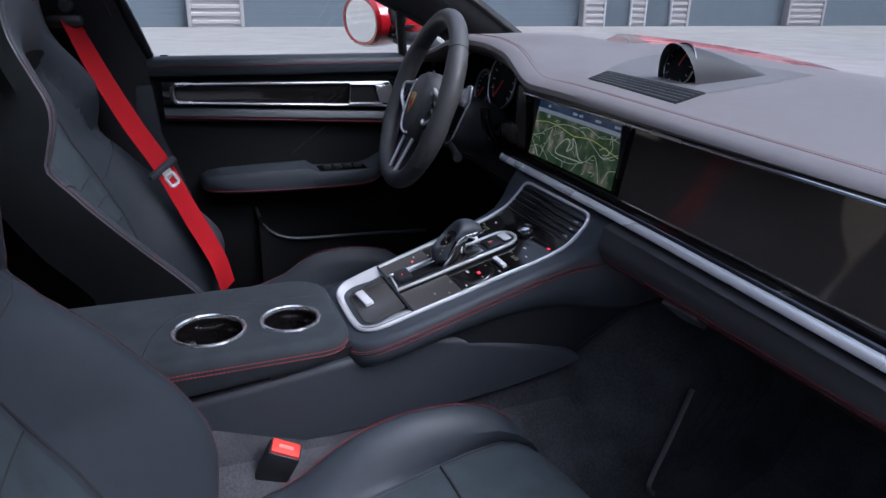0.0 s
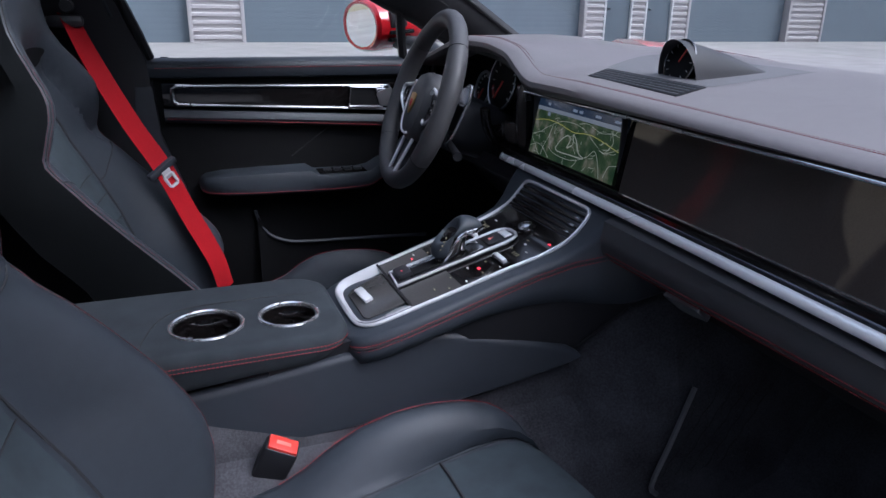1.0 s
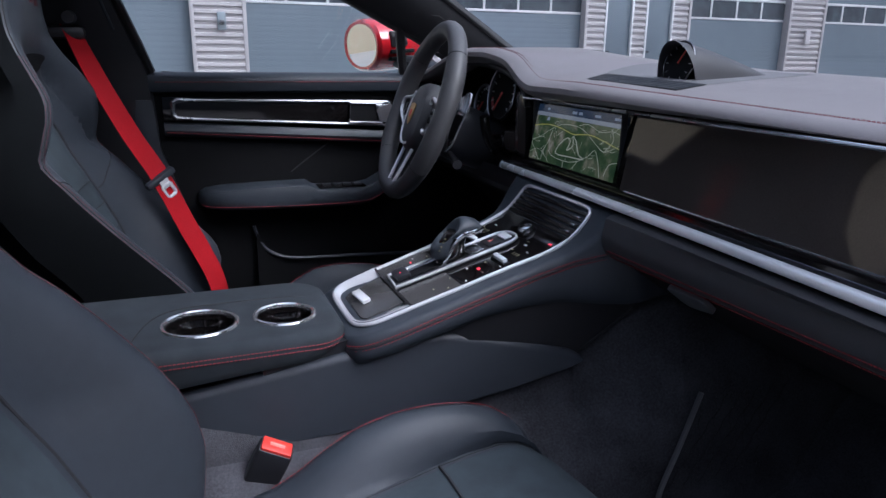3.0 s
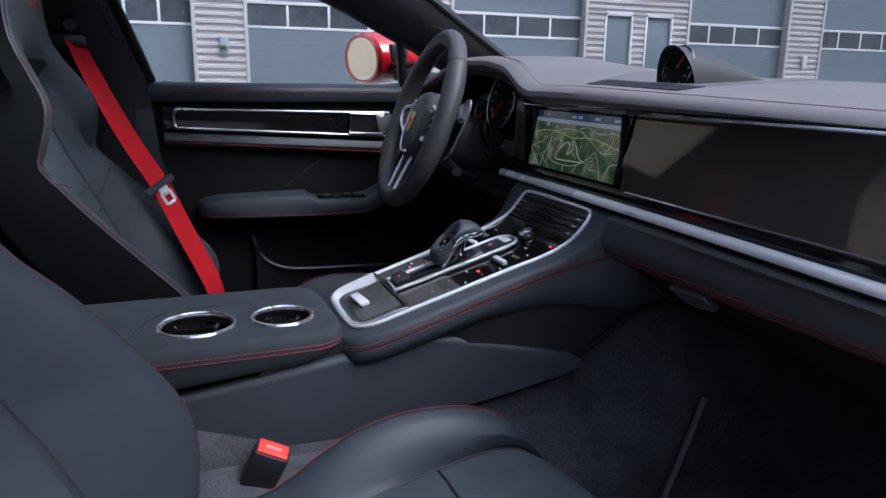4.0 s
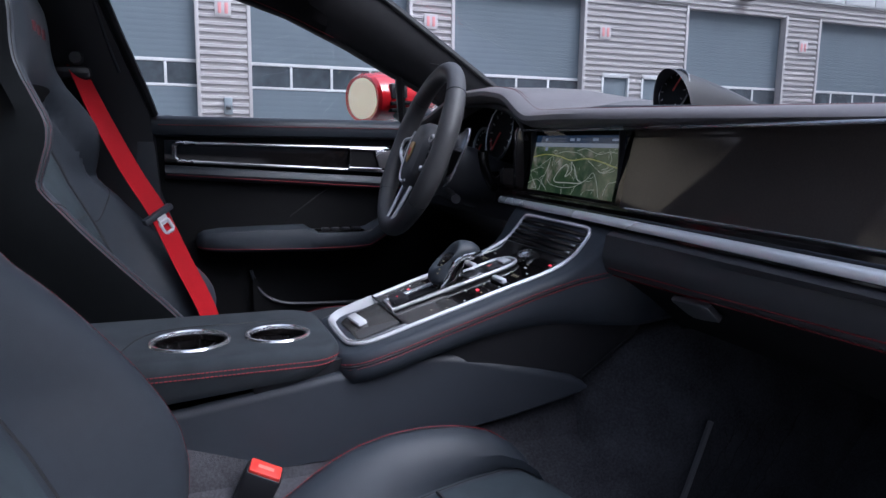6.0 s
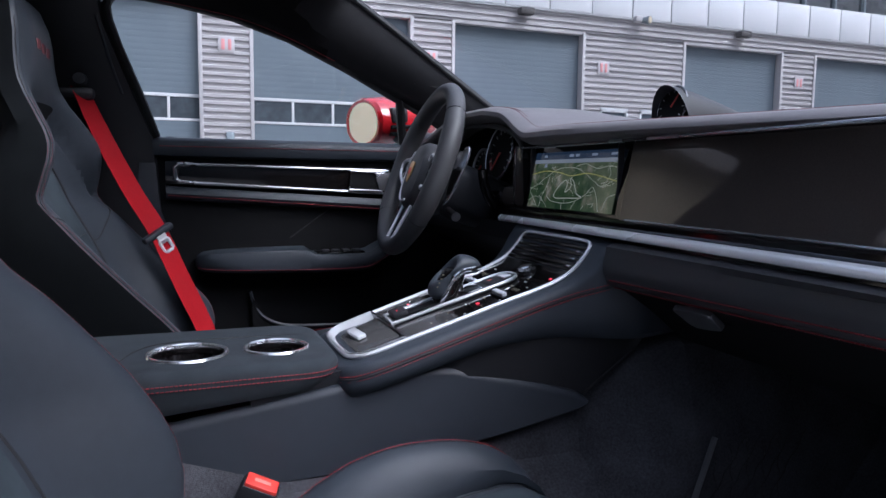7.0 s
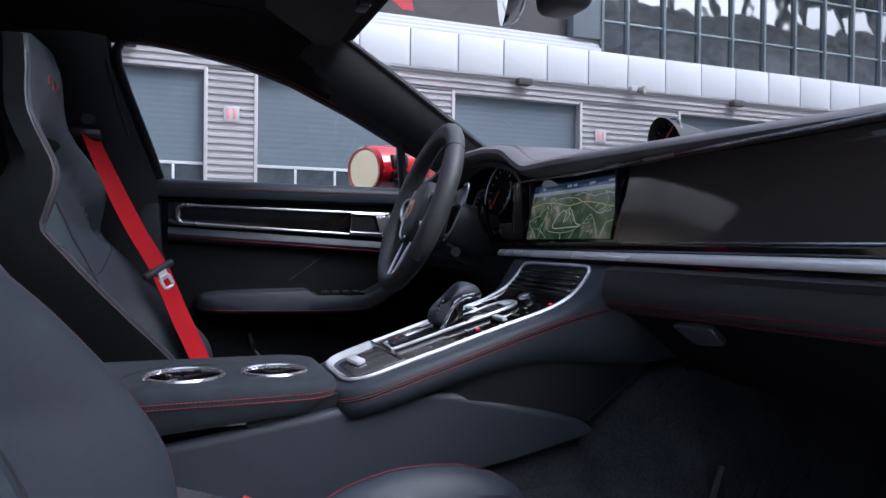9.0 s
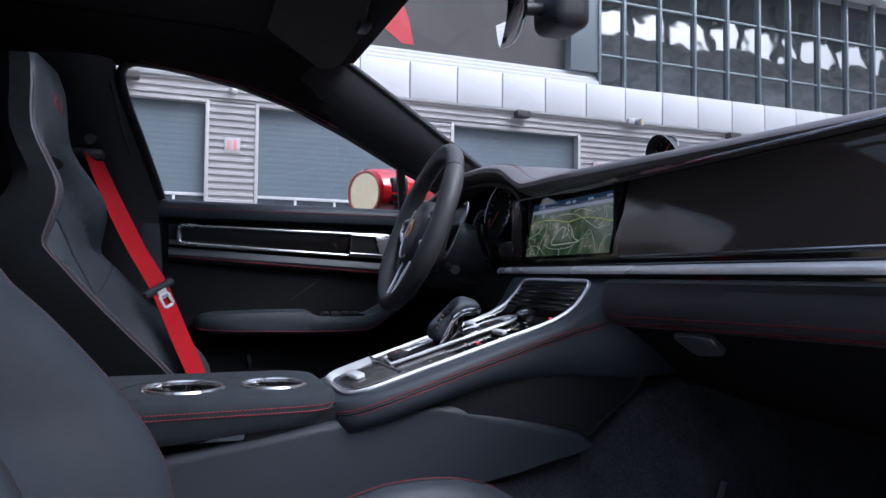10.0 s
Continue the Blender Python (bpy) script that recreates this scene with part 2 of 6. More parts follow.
def rod(bm, p0, p1, r0, r1=None, n=20):
    """A capped cylinder or cone between two points."""
    p0, p1 = Vector(p0), Vector(p1)
    r1 = r0 if r1 is None else r1
    t = (p1 - p0).normalized()
    s = t.orthogonal().normalized()
    u = t.cross(s)
    ring = lambda p, r: [p + s * math.cos(k * 2 * math.pi / n) * r + u * math.sin(k * 2 * math.pi / n) * r for k in range(n)]
    sheet(bm, [ring(p0, r0), ring(p1, r1)], close_v=True, caps=True)


def slab(bm, outline, shift, bevel=0.0):
    """A plate: a flat outline pushed along a vector, its edges rounded."""
    shift = Vector(shift)
    a = [bm.verts.new(p) for p in outline]
    b = [bm.verts.new(Vector(p) + shift) for p in outline]
    n = len(a)
    fs = [bm.faces.new(a), bm.faces.new(list(reversed(b)))]
    for i in range(n):
        fs.append(bm.faces.new((a[i], b[i], b[(i + 1) % n], a[(i + 1) % n])))
    if bevel:
        es = list(set(fs[0].edges) | set(fs[1].edges))
        bmesh.ops.bevel(bm, geom=es, offset=bevel, segments=3, profile=0.5, affect="EDGES")


def lerp(table, x):
    """Piecewise linear value from (x, y) rows."""
    return float(np.interp(x, [r[0] for r in table], [r[1] for r in table]))


def soft(a, b, x):
    t = min(1, max(0, (x - a) / (b - a)))
    return t * t * (3 - 2 * t)


def dashes(bm, pts, r, step=0.0052, fill=0.0038):
    """Separate short threads laid along a path."""
    P = [Vector(p) for p in pts]
    run = [0.0]
    for a, b in zip(P, P[1:]):
        run.append(run[-1] + (b - a).length)
    at = lambda d: Vector([float(np.interp(d, run, [p[k] for p in P])) for k in range(3)])
    for i in range(int(run[-1] / step)):
        tube(bm, [at(i * step), at(i * step + fill)], r, 4)


def line(name, pts, r, material, parent, n=6, smooth=6, closed=False, label=""):
    bm = bmesh.new()
    if name == "stitching":
        dashes(bm, spline(pts, n, closed) if n else pts, r)
        return part(name, bm, material, parent, label)
    tube(bm, spline(pts, n, closed) if n else pts, r, smooth, closed)
    return part(name, bm, material, parent, label)


def block(name, lo, hi, bevel, material, parent, label="", m=None):
    bm = bmesh.new()
    box(bm, lo, hi, bevel, m)
    return part(name, bm, material, parent, label)


# ---------- ground ----------
bm = bmesh.new()
ys = [-400, -60, -20, 3, 8, 14, 20, 40, 400]
gz = [0, 0, 0, 0, 0.04, 0.10, 0.16, 0.16, 0.16]
sheet(bm, [[(x, y, z) for x in (-400, -60, -10, 0, 10, 30, 60, 400)] for y, z in zip(ys, gz)])
ground = part("ground", bm, CONCRETE)
tagged(ground, "pale worn concrete paddock ground with faint stains", "ground", kind="structure")


# ---------- dashboard ----------
CY = 0.955


def sweep(y):
    """How far the dashboard curves back towards the passenger's side."""
    return -0.036 * max(0, (1.2 - y) / 0.86) ** 1.5


def hood(y):
    """Rise of the instrument hood over the dashboard's top."""
    arch = 0.6 * soft(1.045, 1.17, y) + 0.4 * soft(1.06, 1.27, y)
    return 0.053 * arch * (1 - 0.92 * soft(1.36, 1.63, y))


def hood_behind(y):
    """The hood's softer swell further forward."""
    return 0.050 * soft(0.98, 1.26, y) * (1 - 0.92 * soft(1.36, 1.63, y))


dash = thing("dashboard", (0.75, CY, 0.62), "dark grey leather dashboard with black glass and satin chrome strip", "dashboard")
NOSE = [(0.640, 0.937), (0.606, 0.937), (0.585, 0.9385), (0.574, 0.943), (0.569, 0.950), (0.571, 0.958), (0.579, 0.9635), (0.595, 0.967),
        (0.62, 0.9685), (0.66, 0.970), (0.70, 0.972), (0.78, 0.976), (0.88, 0.980), (1.0, 0.984), (1.10, 0.982), (1.14, 0.972), (1.15, 0.9)]


def pad_point(k, y):
    x, z = NOSE[k]
    h = hood(y) + (hood_behind(y) - hood(y)) * soft(0.575, 0.68, x)
    back = h * 0.1 if x < 0.66 else 0
    droop = -0.030 * max(0.0, 0.95 - y) * min(1.0, max(0.0, (k - 2) / 3))
    return Vector((x + back, y, z + droop + h * (1 - soft(0.72, 1.02, x) * 0.75)))


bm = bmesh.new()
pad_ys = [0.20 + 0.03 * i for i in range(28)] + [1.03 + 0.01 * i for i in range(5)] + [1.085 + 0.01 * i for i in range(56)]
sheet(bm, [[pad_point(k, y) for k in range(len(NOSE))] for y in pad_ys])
part("upper_pad", bm, LEATHER_TOP, dash, "dusty grey leather top pad with sky sheen in its colour")
for off in (0, 1):
    line("stitching", [pad_point(7, y) + Vector((0.004 + 0.006 * off, 0, 0.0004)) for y in np.linspace(0.22, 1.6, 90)], 0.0006, STITCH_DULL, dash, 0, 5)
line("lip_trim", [Vector((0.594 + sweep(y), y, 0.9348)) for y in np.linspace(0.22, 1.11, 30)], 0.0022, ALU, dash, 0, 8, label="thin dark chrome line")


def face_x(z, y):
    return 0.600 + (z - 0.826) * 0.19 + sweep(y)


bm = bmesh.new()
sheet(bm, [[(face_x(z, y) + (0.004 if z in (0.824, 0.936) else 0), y, z) for z in (0.824, 0.827, 0.85, 0.88, 0.91, 0.933, 0.936)] for y in np.linspace(0.22, 0.803, 24)])
part("passenger_panel", bm, PANEL, dash, "glossy black passenger-side glass panel")
bm = bmesh.new()
sheet(bm, [[(face_x(z, y) + 0.0015, y, z) for z in (0.822, 0.85, 0.88, 0.91, 0.936)] for y in np.linspace(0.8035, 1.115, 12)])
part("display_panel", bm, GLOSS, dash, "glossy black display surround")

# lit map screen
scr = thing("map_screen", (face_x(0.88, CY) - 0.001, CY, 0.834), "lit centre touchscreen showing a green satellite map with roads", "screen")
S0, S1, SZ0, SZ1 = 0.822, 1.092, 0.8335, 0.926


def on_screen(u, v, lift=0.0015):
    y, z = S1 + (S0 - S1) * u, SZ0 + (SZ1 - SZ0) * v
    return Vector((face_x(z, y) - lift, y, z))


bm = bmesh.new()
sheet(bm, [[on_screen(u, v) for v in np.linspace(0, 0.80, 8)] for u in np.linspace(0, 1, 14)])
part("map", bm, MAP, scr, "green satellite map")
bm = bmesh.new()
sheet(bm, [[on_screen(u, v) for v in (0.802, 0.84, 0.87)] for u in np.linspace(0, 1, 10)])
part("horizon_haze", bm, MAP_SKY, scr)
bm = bmesh.new()
sheet(bm, [[on_screen(u, v) for v in (0.872, 0.93, 1.0)] for u in np.linspace(0, 1, 10)])
part("status_bar", bm, MAP_BAR, scr)
ROADS = [
    [(0.00, 0.34), (0.10, 0.42), (0.20, 0.56), (0.34, 0.70), (0.50, 0.72), (0.62, 0.66), (0.76, 0.50), (0.86, 0.42), (1.0, 0.56)],
    [(0.16, 0.02), (0.18, 0.22), (0.22, 0.40), (0.24, 0.58)],
    [(0.24, 0.22), (0.30, 0.14), (0.45, 0.11), (0.58, 0.15), (0.70, 0.28), (0.76, 0.40), (0.82, 0.24), (0.86, 0.02)],
    [(0.0, 0.12), (0.1, 0.2), (0.2, 0.12), (0.26, 0.02)],
    [(0.44, 0.11), (0.45, 0.0)], [(0.60, 0.16), (0.56, 0.02)],
    [(0.54, 0.74), (0.64, 0.78), (0.78, 0.70), (0.9, 0.74), (1.0, 0.70)],
    [(0.88, 0.78), (0.92, 0.60), (0.86, 0.42)],
    [(0.80, 0.52), (0.86, 0.58), (0.90, 0.50), (0.84, 0.46)],
    [(0.12, 0.04), (0.02, 0.26)], [(0.9, 0.06), (0.93, 0.24), (1.0, 0.3)],
]
TRACK = [(0.34, 0.20), (0.36, 0.36), (0.44, 0.50), (0.48, 0.44), (0.46, 0.30), (0.52, 0.40), (0.50, 0.54), (0.55, 0.46), (0.60, 0.28), (0.66, 0.22), (0.50, 0.20)]
for r in ROADS:
    line("map_road", [on_screen(u, v, 0.0017) for u, v in r], 0.00042, MAP_ROAD, scr, 6, 4)
line("race_circuit", [on_screen(u, v, 0.0017) for u, v in TRACK], 0.0009, MAP_ROAD, scr, 6, 4, True)
line("main_road", [on_screen(u, v, 0.0018) for u, v in [(0, 0.60), (0.16, 0.66), (0.34, 0.64), (0.5, 0.58), (0.7, 0.62), (1, 0.50)]], 0.0007, MAP_YELLOW, scr, 6, 4)
for u, v, w, h in ((0.14, 0.93, 0.015, 0.02), (0.46, 0.93, 0.025, 0.022), (0.53, 0.93, 0.02, 0.022), (0.72, 0.93, 0.03, 0.02), (0.93, 0.93, 0.04, 0.018),
                   (0.16, 0.76, 0.015, 0.03)):
    bm = bmesh.new()
    slab(bm, [on_screen(u - w, v - h, 0.0016), on_screen(u + w, v - h, 0.0016), on_screen(u + w, v + h, 0.0016), on_screen(u - w, v + h, 0.0016)], (-0.0004, 0, 0))
    part("screen_symbol", bm, MAP_TEXT, scr)
for i in range(34):
    u, v = random.uniform(0.02, 0.98), random.uniform(0.04, 0.74)
    du, dv = random.uniform(-0.10, 0.10), random.uniform(-0.12, 0.12)
    line("side_road", [on_screen(min(0.99, max(0.01, u + du * k)), min(0.79, max(0.01, v + dv * k + 0.03 * math.sin(k * 3 + i))), 0.0016) for k in (0, 0.4, 0.7, 1)],
         0.0003, MAP_ROAD, scr, 3, 4)
# frame round the screen
for a, b in ((0.8215, 0.8185), (1.0955, 1.0925)):
    block("screen_edge", (face_x(0.88, a) - 0.004, min(a, b), 0.824), (face_x(0.88, a) + 0.006, max(a, b), 0.934), 0.001, PLASTIC, dash,
          m=None)
# ledge and chrome strip
bm = bmesh.new()
sheet(bm, [[(x + sweep(y), y, z) for x, z in ((0.602, 0.8285), (0.599, 0.8262), (0.594, 0.8235), (0.592, 0.79))] for y in np.linspace(0.22, 1.21, 30)])
part("ledge", bm, GLOSS, dash, "glossy black ledge over the strip")
bm = bmesh.new()
STRIP = [(0.5878, 0.8147), (0.5862, 0.8140), (0.5845, 0.8130), (0.5830, 0.8118), (0.5818, 0.8097), (0.5812, 0.8072), (0.5814, 0.8050), (0.5825, 0.8032)]
STRIP_TOP = [(0.6015, 0.8262), (0.5995, 0.8240), (0.5970, 0.8212), (0.5948, 0.8186), (0.5912, 0.8163), (0.5878, 0.8147)]
STRIP_FRONT = [STRIP[-1], (0.586, 0.8020), (0.5900, 0.8010), (0.600, 0.800)]
sheet(bm, [[(x + sweep(y) + 0.02 * soft(1.17, 1.215, y), y, z) for x, z in STRIP] for y in list(np.linspace(0.22, 1.17, 30)) + [1.18, 1.19, 1.2, 1.21, 1.215]])
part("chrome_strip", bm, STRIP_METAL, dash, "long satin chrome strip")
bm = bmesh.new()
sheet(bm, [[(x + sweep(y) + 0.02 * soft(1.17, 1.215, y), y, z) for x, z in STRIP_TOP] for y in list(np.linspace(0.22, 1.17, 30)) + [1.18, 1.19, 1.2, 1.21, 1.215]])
part("strip_bevel", bm, BEVEL, dash, "upper bevel of the chrome strip, dark reflection in its colour")
# Black lower edge stands in for the shaded gap under the strip.
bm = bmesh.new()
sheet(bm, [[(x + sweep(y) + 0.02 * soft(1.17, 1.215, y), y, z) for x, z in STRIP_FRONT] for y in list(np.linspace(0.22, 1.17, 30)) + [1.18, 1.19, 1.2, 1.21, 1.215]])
part("strip_edge", bm, BLACK, dash, "lower edge of the chrome strip, blackened for the gap's shade")
# Bright bar drawn for the highlight along the ledge's upper edge.
line("ledge_highlight_line", [(0.600 + sweep(y), y, 0.8275) for y in np.linspace(0.22, 0.79, 20)], 0.0018, ALU, dash, 0, 8)

# padded lower dash, knee panel
LOW = [(0.592, 0.797), (0.580, 0.7965), (0.569, 0.792), (0.562, 0.783), (0.559, 0.770), (0.560, 0.757), (0.564, 0.747), (0.566, 0.7425), (0.572, 0.738),
       (0.588, 0.732), (0.612, 0.715), (0.65, 0.69), (0.70, 0.655), (0.80, 0.62), (0.95, 0.58)]
bm = bmesh.new()
low_ys = [0.22 + 0.03 * i for i in range(19)] + [0.785, 0.79]
low_row = lambda y, ks: [(LOW[k][0] + sweep(y) * (1 if k < 3 else 0.5) + 0.004, y, LOW[k][1] + (0.010 * (0.79 - y) / 0.43 * min(1, max(0, (0.80 - LOW[k][1]) / 0.05)) if LOW[k][1] > 0.70 else 0)) for k in ks]
sheet(bm, [low_row(y, range(0, 10)) for y in low_ys])
part("lower_pad", bm, PAD_LEATHER, dash, "padded dark leather glovebox front")
# Split from the pad in black, which holds the shade below it.
bm = bmesh.new()
sheet(bm, [low_row(y, range(9, len(LOW))) for y in low_ys])
part("knee_panel", bm, BLACK, dash, "knee panel, blackened for the shade under the dash")
for k, dz in ((6, 0), (8, -0.001)):
    line("stitching", [(LOW[k][0] + sweep(y) * 0.5 + 0.0034, y, LOW[k][1] + dz + 0.010 * (0.79 - y) / 0.43) for y in np.linspace(0.22, 0.785, 24)], 0.0009, STITCH, dash, 0, 5)
bm = bmesh.new()
sheet(bm, [[(x, y, z) for x, z in ((0.590, 0.802), (0.586, 0.79), (0.590, 0.77), (0.62, 0.75), (0.66, 0.735), (0.72, 0.70), (0.80, 0.62))] for y in np.linspace(1.09, 1.63, 12)])
part("driver_knee_panel", bm, PLASTIC, dash)
gh = thing("glovebox_handle", (0.592, 0.64, 0.70), "grey metal glovebox release handle set below the padded dash", "handle")
ha, hb, hc, hd = Vector((0.573, 0.668, 0.728)), Vector((0.575, 0.606, 0.731)), Vector((0.598, 0.606, 0.711)), Vector((0.600, 0.660, 0.704))
hp = lambda u, v: ha.lerp(hb, u).lerp(hd.lerp(hc, u), v)
bm = bmesh.new()
slab(bm, [hp(u, v) for u, v in ((0.05, 0.0), (0.5, -0.04), (0.90, 0.0), (0.99, 0.12), (1.0, 0.85), (0.93, 1.0), (0.5, 1.0), (0.18, 0.98), (0.06, 0.80), (0.0, 0.12))], (0.005, 0, 0.006), 0.0015)
part("pull", bm, HANDLE, gh)
bm = bmesh.new()
slab(bm, [hp(u, v) + Vector((0.007, 0, 0.008)) for u, v in ((-0.1, -0.1), (1.1, -0.1), (1.1, 1.1), (-0.1, 1.1))], (0.03, 0, 0.012), 0.002)
part("mount", bm, BLACK, gh)

# top air outlet
vent = thing("air_outlet", (0.70, CY, 0.975), "black slatted air outlet in the dashboard top", "vent")


def top_z(x, y=0.95):
    return lerp([(p[0], p[1]) for p in NOSE[7:15]], x) - 0.001 - 0.030 * max(0.0, 0.95 - y) + hood_behind(y) * (1 - soft(0.72, 1.02, x) * 0.75)


bm = bmesh.new()
V = [(0.638, 0.765), (0.648, 0.998), (0.710, 1.036), (0.724, 0.808)]
slab(bm, [(x, y, top_z(x, y) + 0.0005) for x, y in V], (0, 0, 0.0016), 0.0004)
part("well", bm, BLACK, vent)
for i in range(5):
    f = (i + 0.7) / 5.4
    a = Vector((V[0][0] + (V[3][0] - V[0][0]) * f, V[0][1] + (V[3][1] - V[0][1]) * f + 0.004, 0))
    b = Vector((V[1][0] + (V[2][0] - V[1][0]) * f, V[1][1] + (V[2][1] - V[1][1]) * f - 0.004, 0))
    a.z, b.z = top_z(a.x, a.y) + 0.0022, top_z(b.x, b.y) + 0.0022
    bm = bmesh.new()
    tube(bm, [a, a.lerp(b, 0.25), (a + b) / 2, a.lerp(b, 0.75), b], 0.0019, 6, flat=0.5)
    part("slat", bm, TRIM_PLASTIC, vent)
cover = thing("speaker_cover", (0.85, CY, 0.985), "dark fine-mesh speaker cover let into the dashboard top", "speaker cover")
bm = bmesh.new()
rows = []
for i in range(9):
    f = i / 8
    a = Vector((0.730 + 0.26 * f, 0.805 + 0.06 * f, 0))
    b = Vector((0.716 + 0.27 * f, 1.045 + 0.09 * math.sin(f * 1.6), 0))
    rows.append([Vector((p.x, p.y, top_z(p.x, p.y) + 0.0016)) for p in [a.lerp(b, k / 10) for k in range(11)]])
sheet(bm, rows)
part("mesh_cover", bm, COVER, cover)

# stopwatch pod
pod = thing("stopwatch_pod", (0.77, CY, 0.985), "dark leather-hooded round stopwatch gauge on the dashboard", "gauge")
PY = 0.914
bm = bmesh.new()
rows = []
for f in np.linspace(0, 1, 12):
    x = 0.742 + 0.19 * f
    w, h = 0.041 * (1 - 0.62 * f ** 1.4), 0.060 * (1 - f ** 1.25) + 0.003
    base = top_z(x, PY) - 0.004
    rows.append([(x + 0.014 * (1 - math.sin(a)) * (1 - f), PY + w * math.cos(a) * (1.0 + 0.12 * (1 - math.sin(a))), base + h * math.sin(a) ** 0.8) for a in np.linspace(0, math.pi, 17)])
sheet(bm, rows)
inner = [[(x + 0.005, PY + (y - PY) * 0.93, base0 + (z - base0) * 0.95) for x, y, z in rows[k]] for k, base0 in ((0, top_z(0.742, PY)), (3, top_z(0.79, PY)))]
sheet(bm, [rows[0], inner[0], inner[1]])
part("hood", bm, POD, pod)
tilt = Vector((-0.95, -0.02, 0.22)).normalized()
c0 = Vector((0.758, PY, 0.997))
bm = bmesh.new()
rod(bm, c0 - tilt * 0.03, c0, 0.032, 0.032, 32)
part("dial", bm, BLACK, pod)
bm = bmesh.new()
s, u = Vector((0, 1, 0)), tilt.cross(Vector((0, 1, 0))).normalized()
tube(bm, [c0 + s * math.cos(a) * 0.034 + u * math.sin(a) * 0.034 for a in np.linspace(0, 2 * math.pi, 33)[:-1]], 0.0018, 6, True, up=tilt)
part("bezel", bm, DARK_CHROME, pod)
for k in range(12):
    a = k * math.pi / 6
    d = s * math.cos(a) + u * math.sin(a)
    line("tick", [c0 + d * 0.024 + tilt * 0.0008, c0 + d * 0.029 + tilt * 0.0008], 0.0005, MARK, pod, 0, 4)
line("needle", [c0 + tilt * 0.002, c0 + tilt * 0.002 + (s * -0.5 - u * 0.85).normalized() * 0.026], 0.0012, SIGN_RED, pod, 0, 5)

# instrument cluster under the hood
cl = thing("instrument_cluster", (0.69, 1.36, 0.87), "dark instrument cluster with round gauges under a leather hood", "instrument cluster")
bm = bmesh.new()
sheet(bm, [[(x, y, z + hood(y) * (1 if z > 0.9 else 0)) for x, z in ((0.60, 0.942), (0.66, 0.948), (0.70, 0.94), (0.71, 0.87), (0.66, 0.848), (0.605, 0.835))] for y in np.linspace(1.118, 1.62, 24)], caps=True)
part("housing", bm, BLACK, cl)
bm = bmesh.new()
rows = []
for f in np.linspace(0, 1, 20):
    a = math.pi * (0.02 + 0.96 * f)
    rows.append((1.365 + 0.245 * math.cos(a), 0.905 + 0.085 * math.sin(a) ** 0.7))
tube(bm, [(0.607, y, z - 0.0) for y, z in rows], 0.006, 8)
part("hood_edge", bm, PLASTIC, cl)
bm = bmesh.new()
box(bm, (0.606, 1.118, 0.826), (0.69, 1.175, 0.945), 0.012)
part("housing_side", bm, PANEL, cl, "brown-black glossy cluster surround")
bm = bmesh.new()
box(bm, (0.606, 1.165, 0.826), (0.67, 1.235, 0.868), 0.012)
part("housing_corner", bm, PANEL, cl)


def gauge(x, y, z, r, name):
    c = Vector((x, y, z))
    ax = Vector((-0.97, 0, 0.2)).normalized()
    s, u = Vector((0, 1, 0)), Vector((0.2, 0, 0.97)).normalized()
    bm = bmesh.new()
    rod(bm, c + ax * -0.02, c, r, r, 40)
    g = part(name, bm, BLACK, cl)
    bm = bmesh.new()
    tube(bm, [c + s * math.cos(a) * r + u * math.sin(a) * r + ax * 0.004 for a in np.linspace(0, 2 * math.pi, 41)[:-1]], 0.0030, 8, True, up=ax)
    part("ring", bm, DOOR_CHROME, g)
    bm = bmesh.new()
    circ = lambda q, d: [c + s * math.cos(a) * q + u * math.sin(a) * q + ax * d for a in np.linspace(0, 2 * math.pi, 41)[:-1]]
    sheet(bm, [circ(r * 0.96, 0.006), circ(r * 0.90, -0.004), circ(r * 0.88, 0.0008)], close_v=True)
    part("bezel", bm, PLASTIC, g)
    bm = bmesh.new()
    arc = [s * math.cos(a) + u * math.sin(a) for a in np.linspace(-0.9, -0.25, 8)]
    sheet(bm, [[c + d * r * q + ax * 0.0012 for q in (0.70, 0.86)] for d in arc])
    part("red_zone", bm, DULL_RED, g, "red warning zone")
    for k in range(13):
        a = math.radians(-45 + k * 22.5)
        d = s * math.cos(a) + u * math.sin(a)
        line("tick", [c + d * r * 0.72 + ax * 0.001, c + d * r * 0.86 + ax * 0.001], 0.0014, MARK, g, 0, 4)
    d = (s * 0.55 + u * -0.8).normalized()
    line("needle", [c + ax * 0.003, c + d * r * 0.75 + ax * 0.003], 0.002, SIGN_RED, g, 0, 5)
    return c, ax


gauge(0.645, 1.299, 0.933, 0.058, "tachometer")
gauge(0.650, 1.404, 0.908, 0.036, "side_gauge")

# ---------- floor, tunnel and shell ----------
bm = bmesh.new()
sheet(bm, [[(x, y, z) for x, z in ((0.62, 0.222), (0.7, 0.222), (0.95, 0.302), (1.12, 0.552), (1.148, 0.97))] for y in np.linspace(0.24, 1.70, 8)])
fw = part("footwell", bm, CARPET)
tagged(fw, "dark carpeted footwell under the dashboard", "floor", kind="structure")
bm = bmesh.new()
sheet(bm, [[(x, y, 0.22) for x in (-1.6, -0.3, 0.62)] for y in np.linspace(0.24, 1.70, 8)])
floor = part("floor", bm, CARPET)
tagged(floor, "dark grey carpeted car floor and footwell", "floor", kind="structure")
bm = bmesh.new()
rows = []
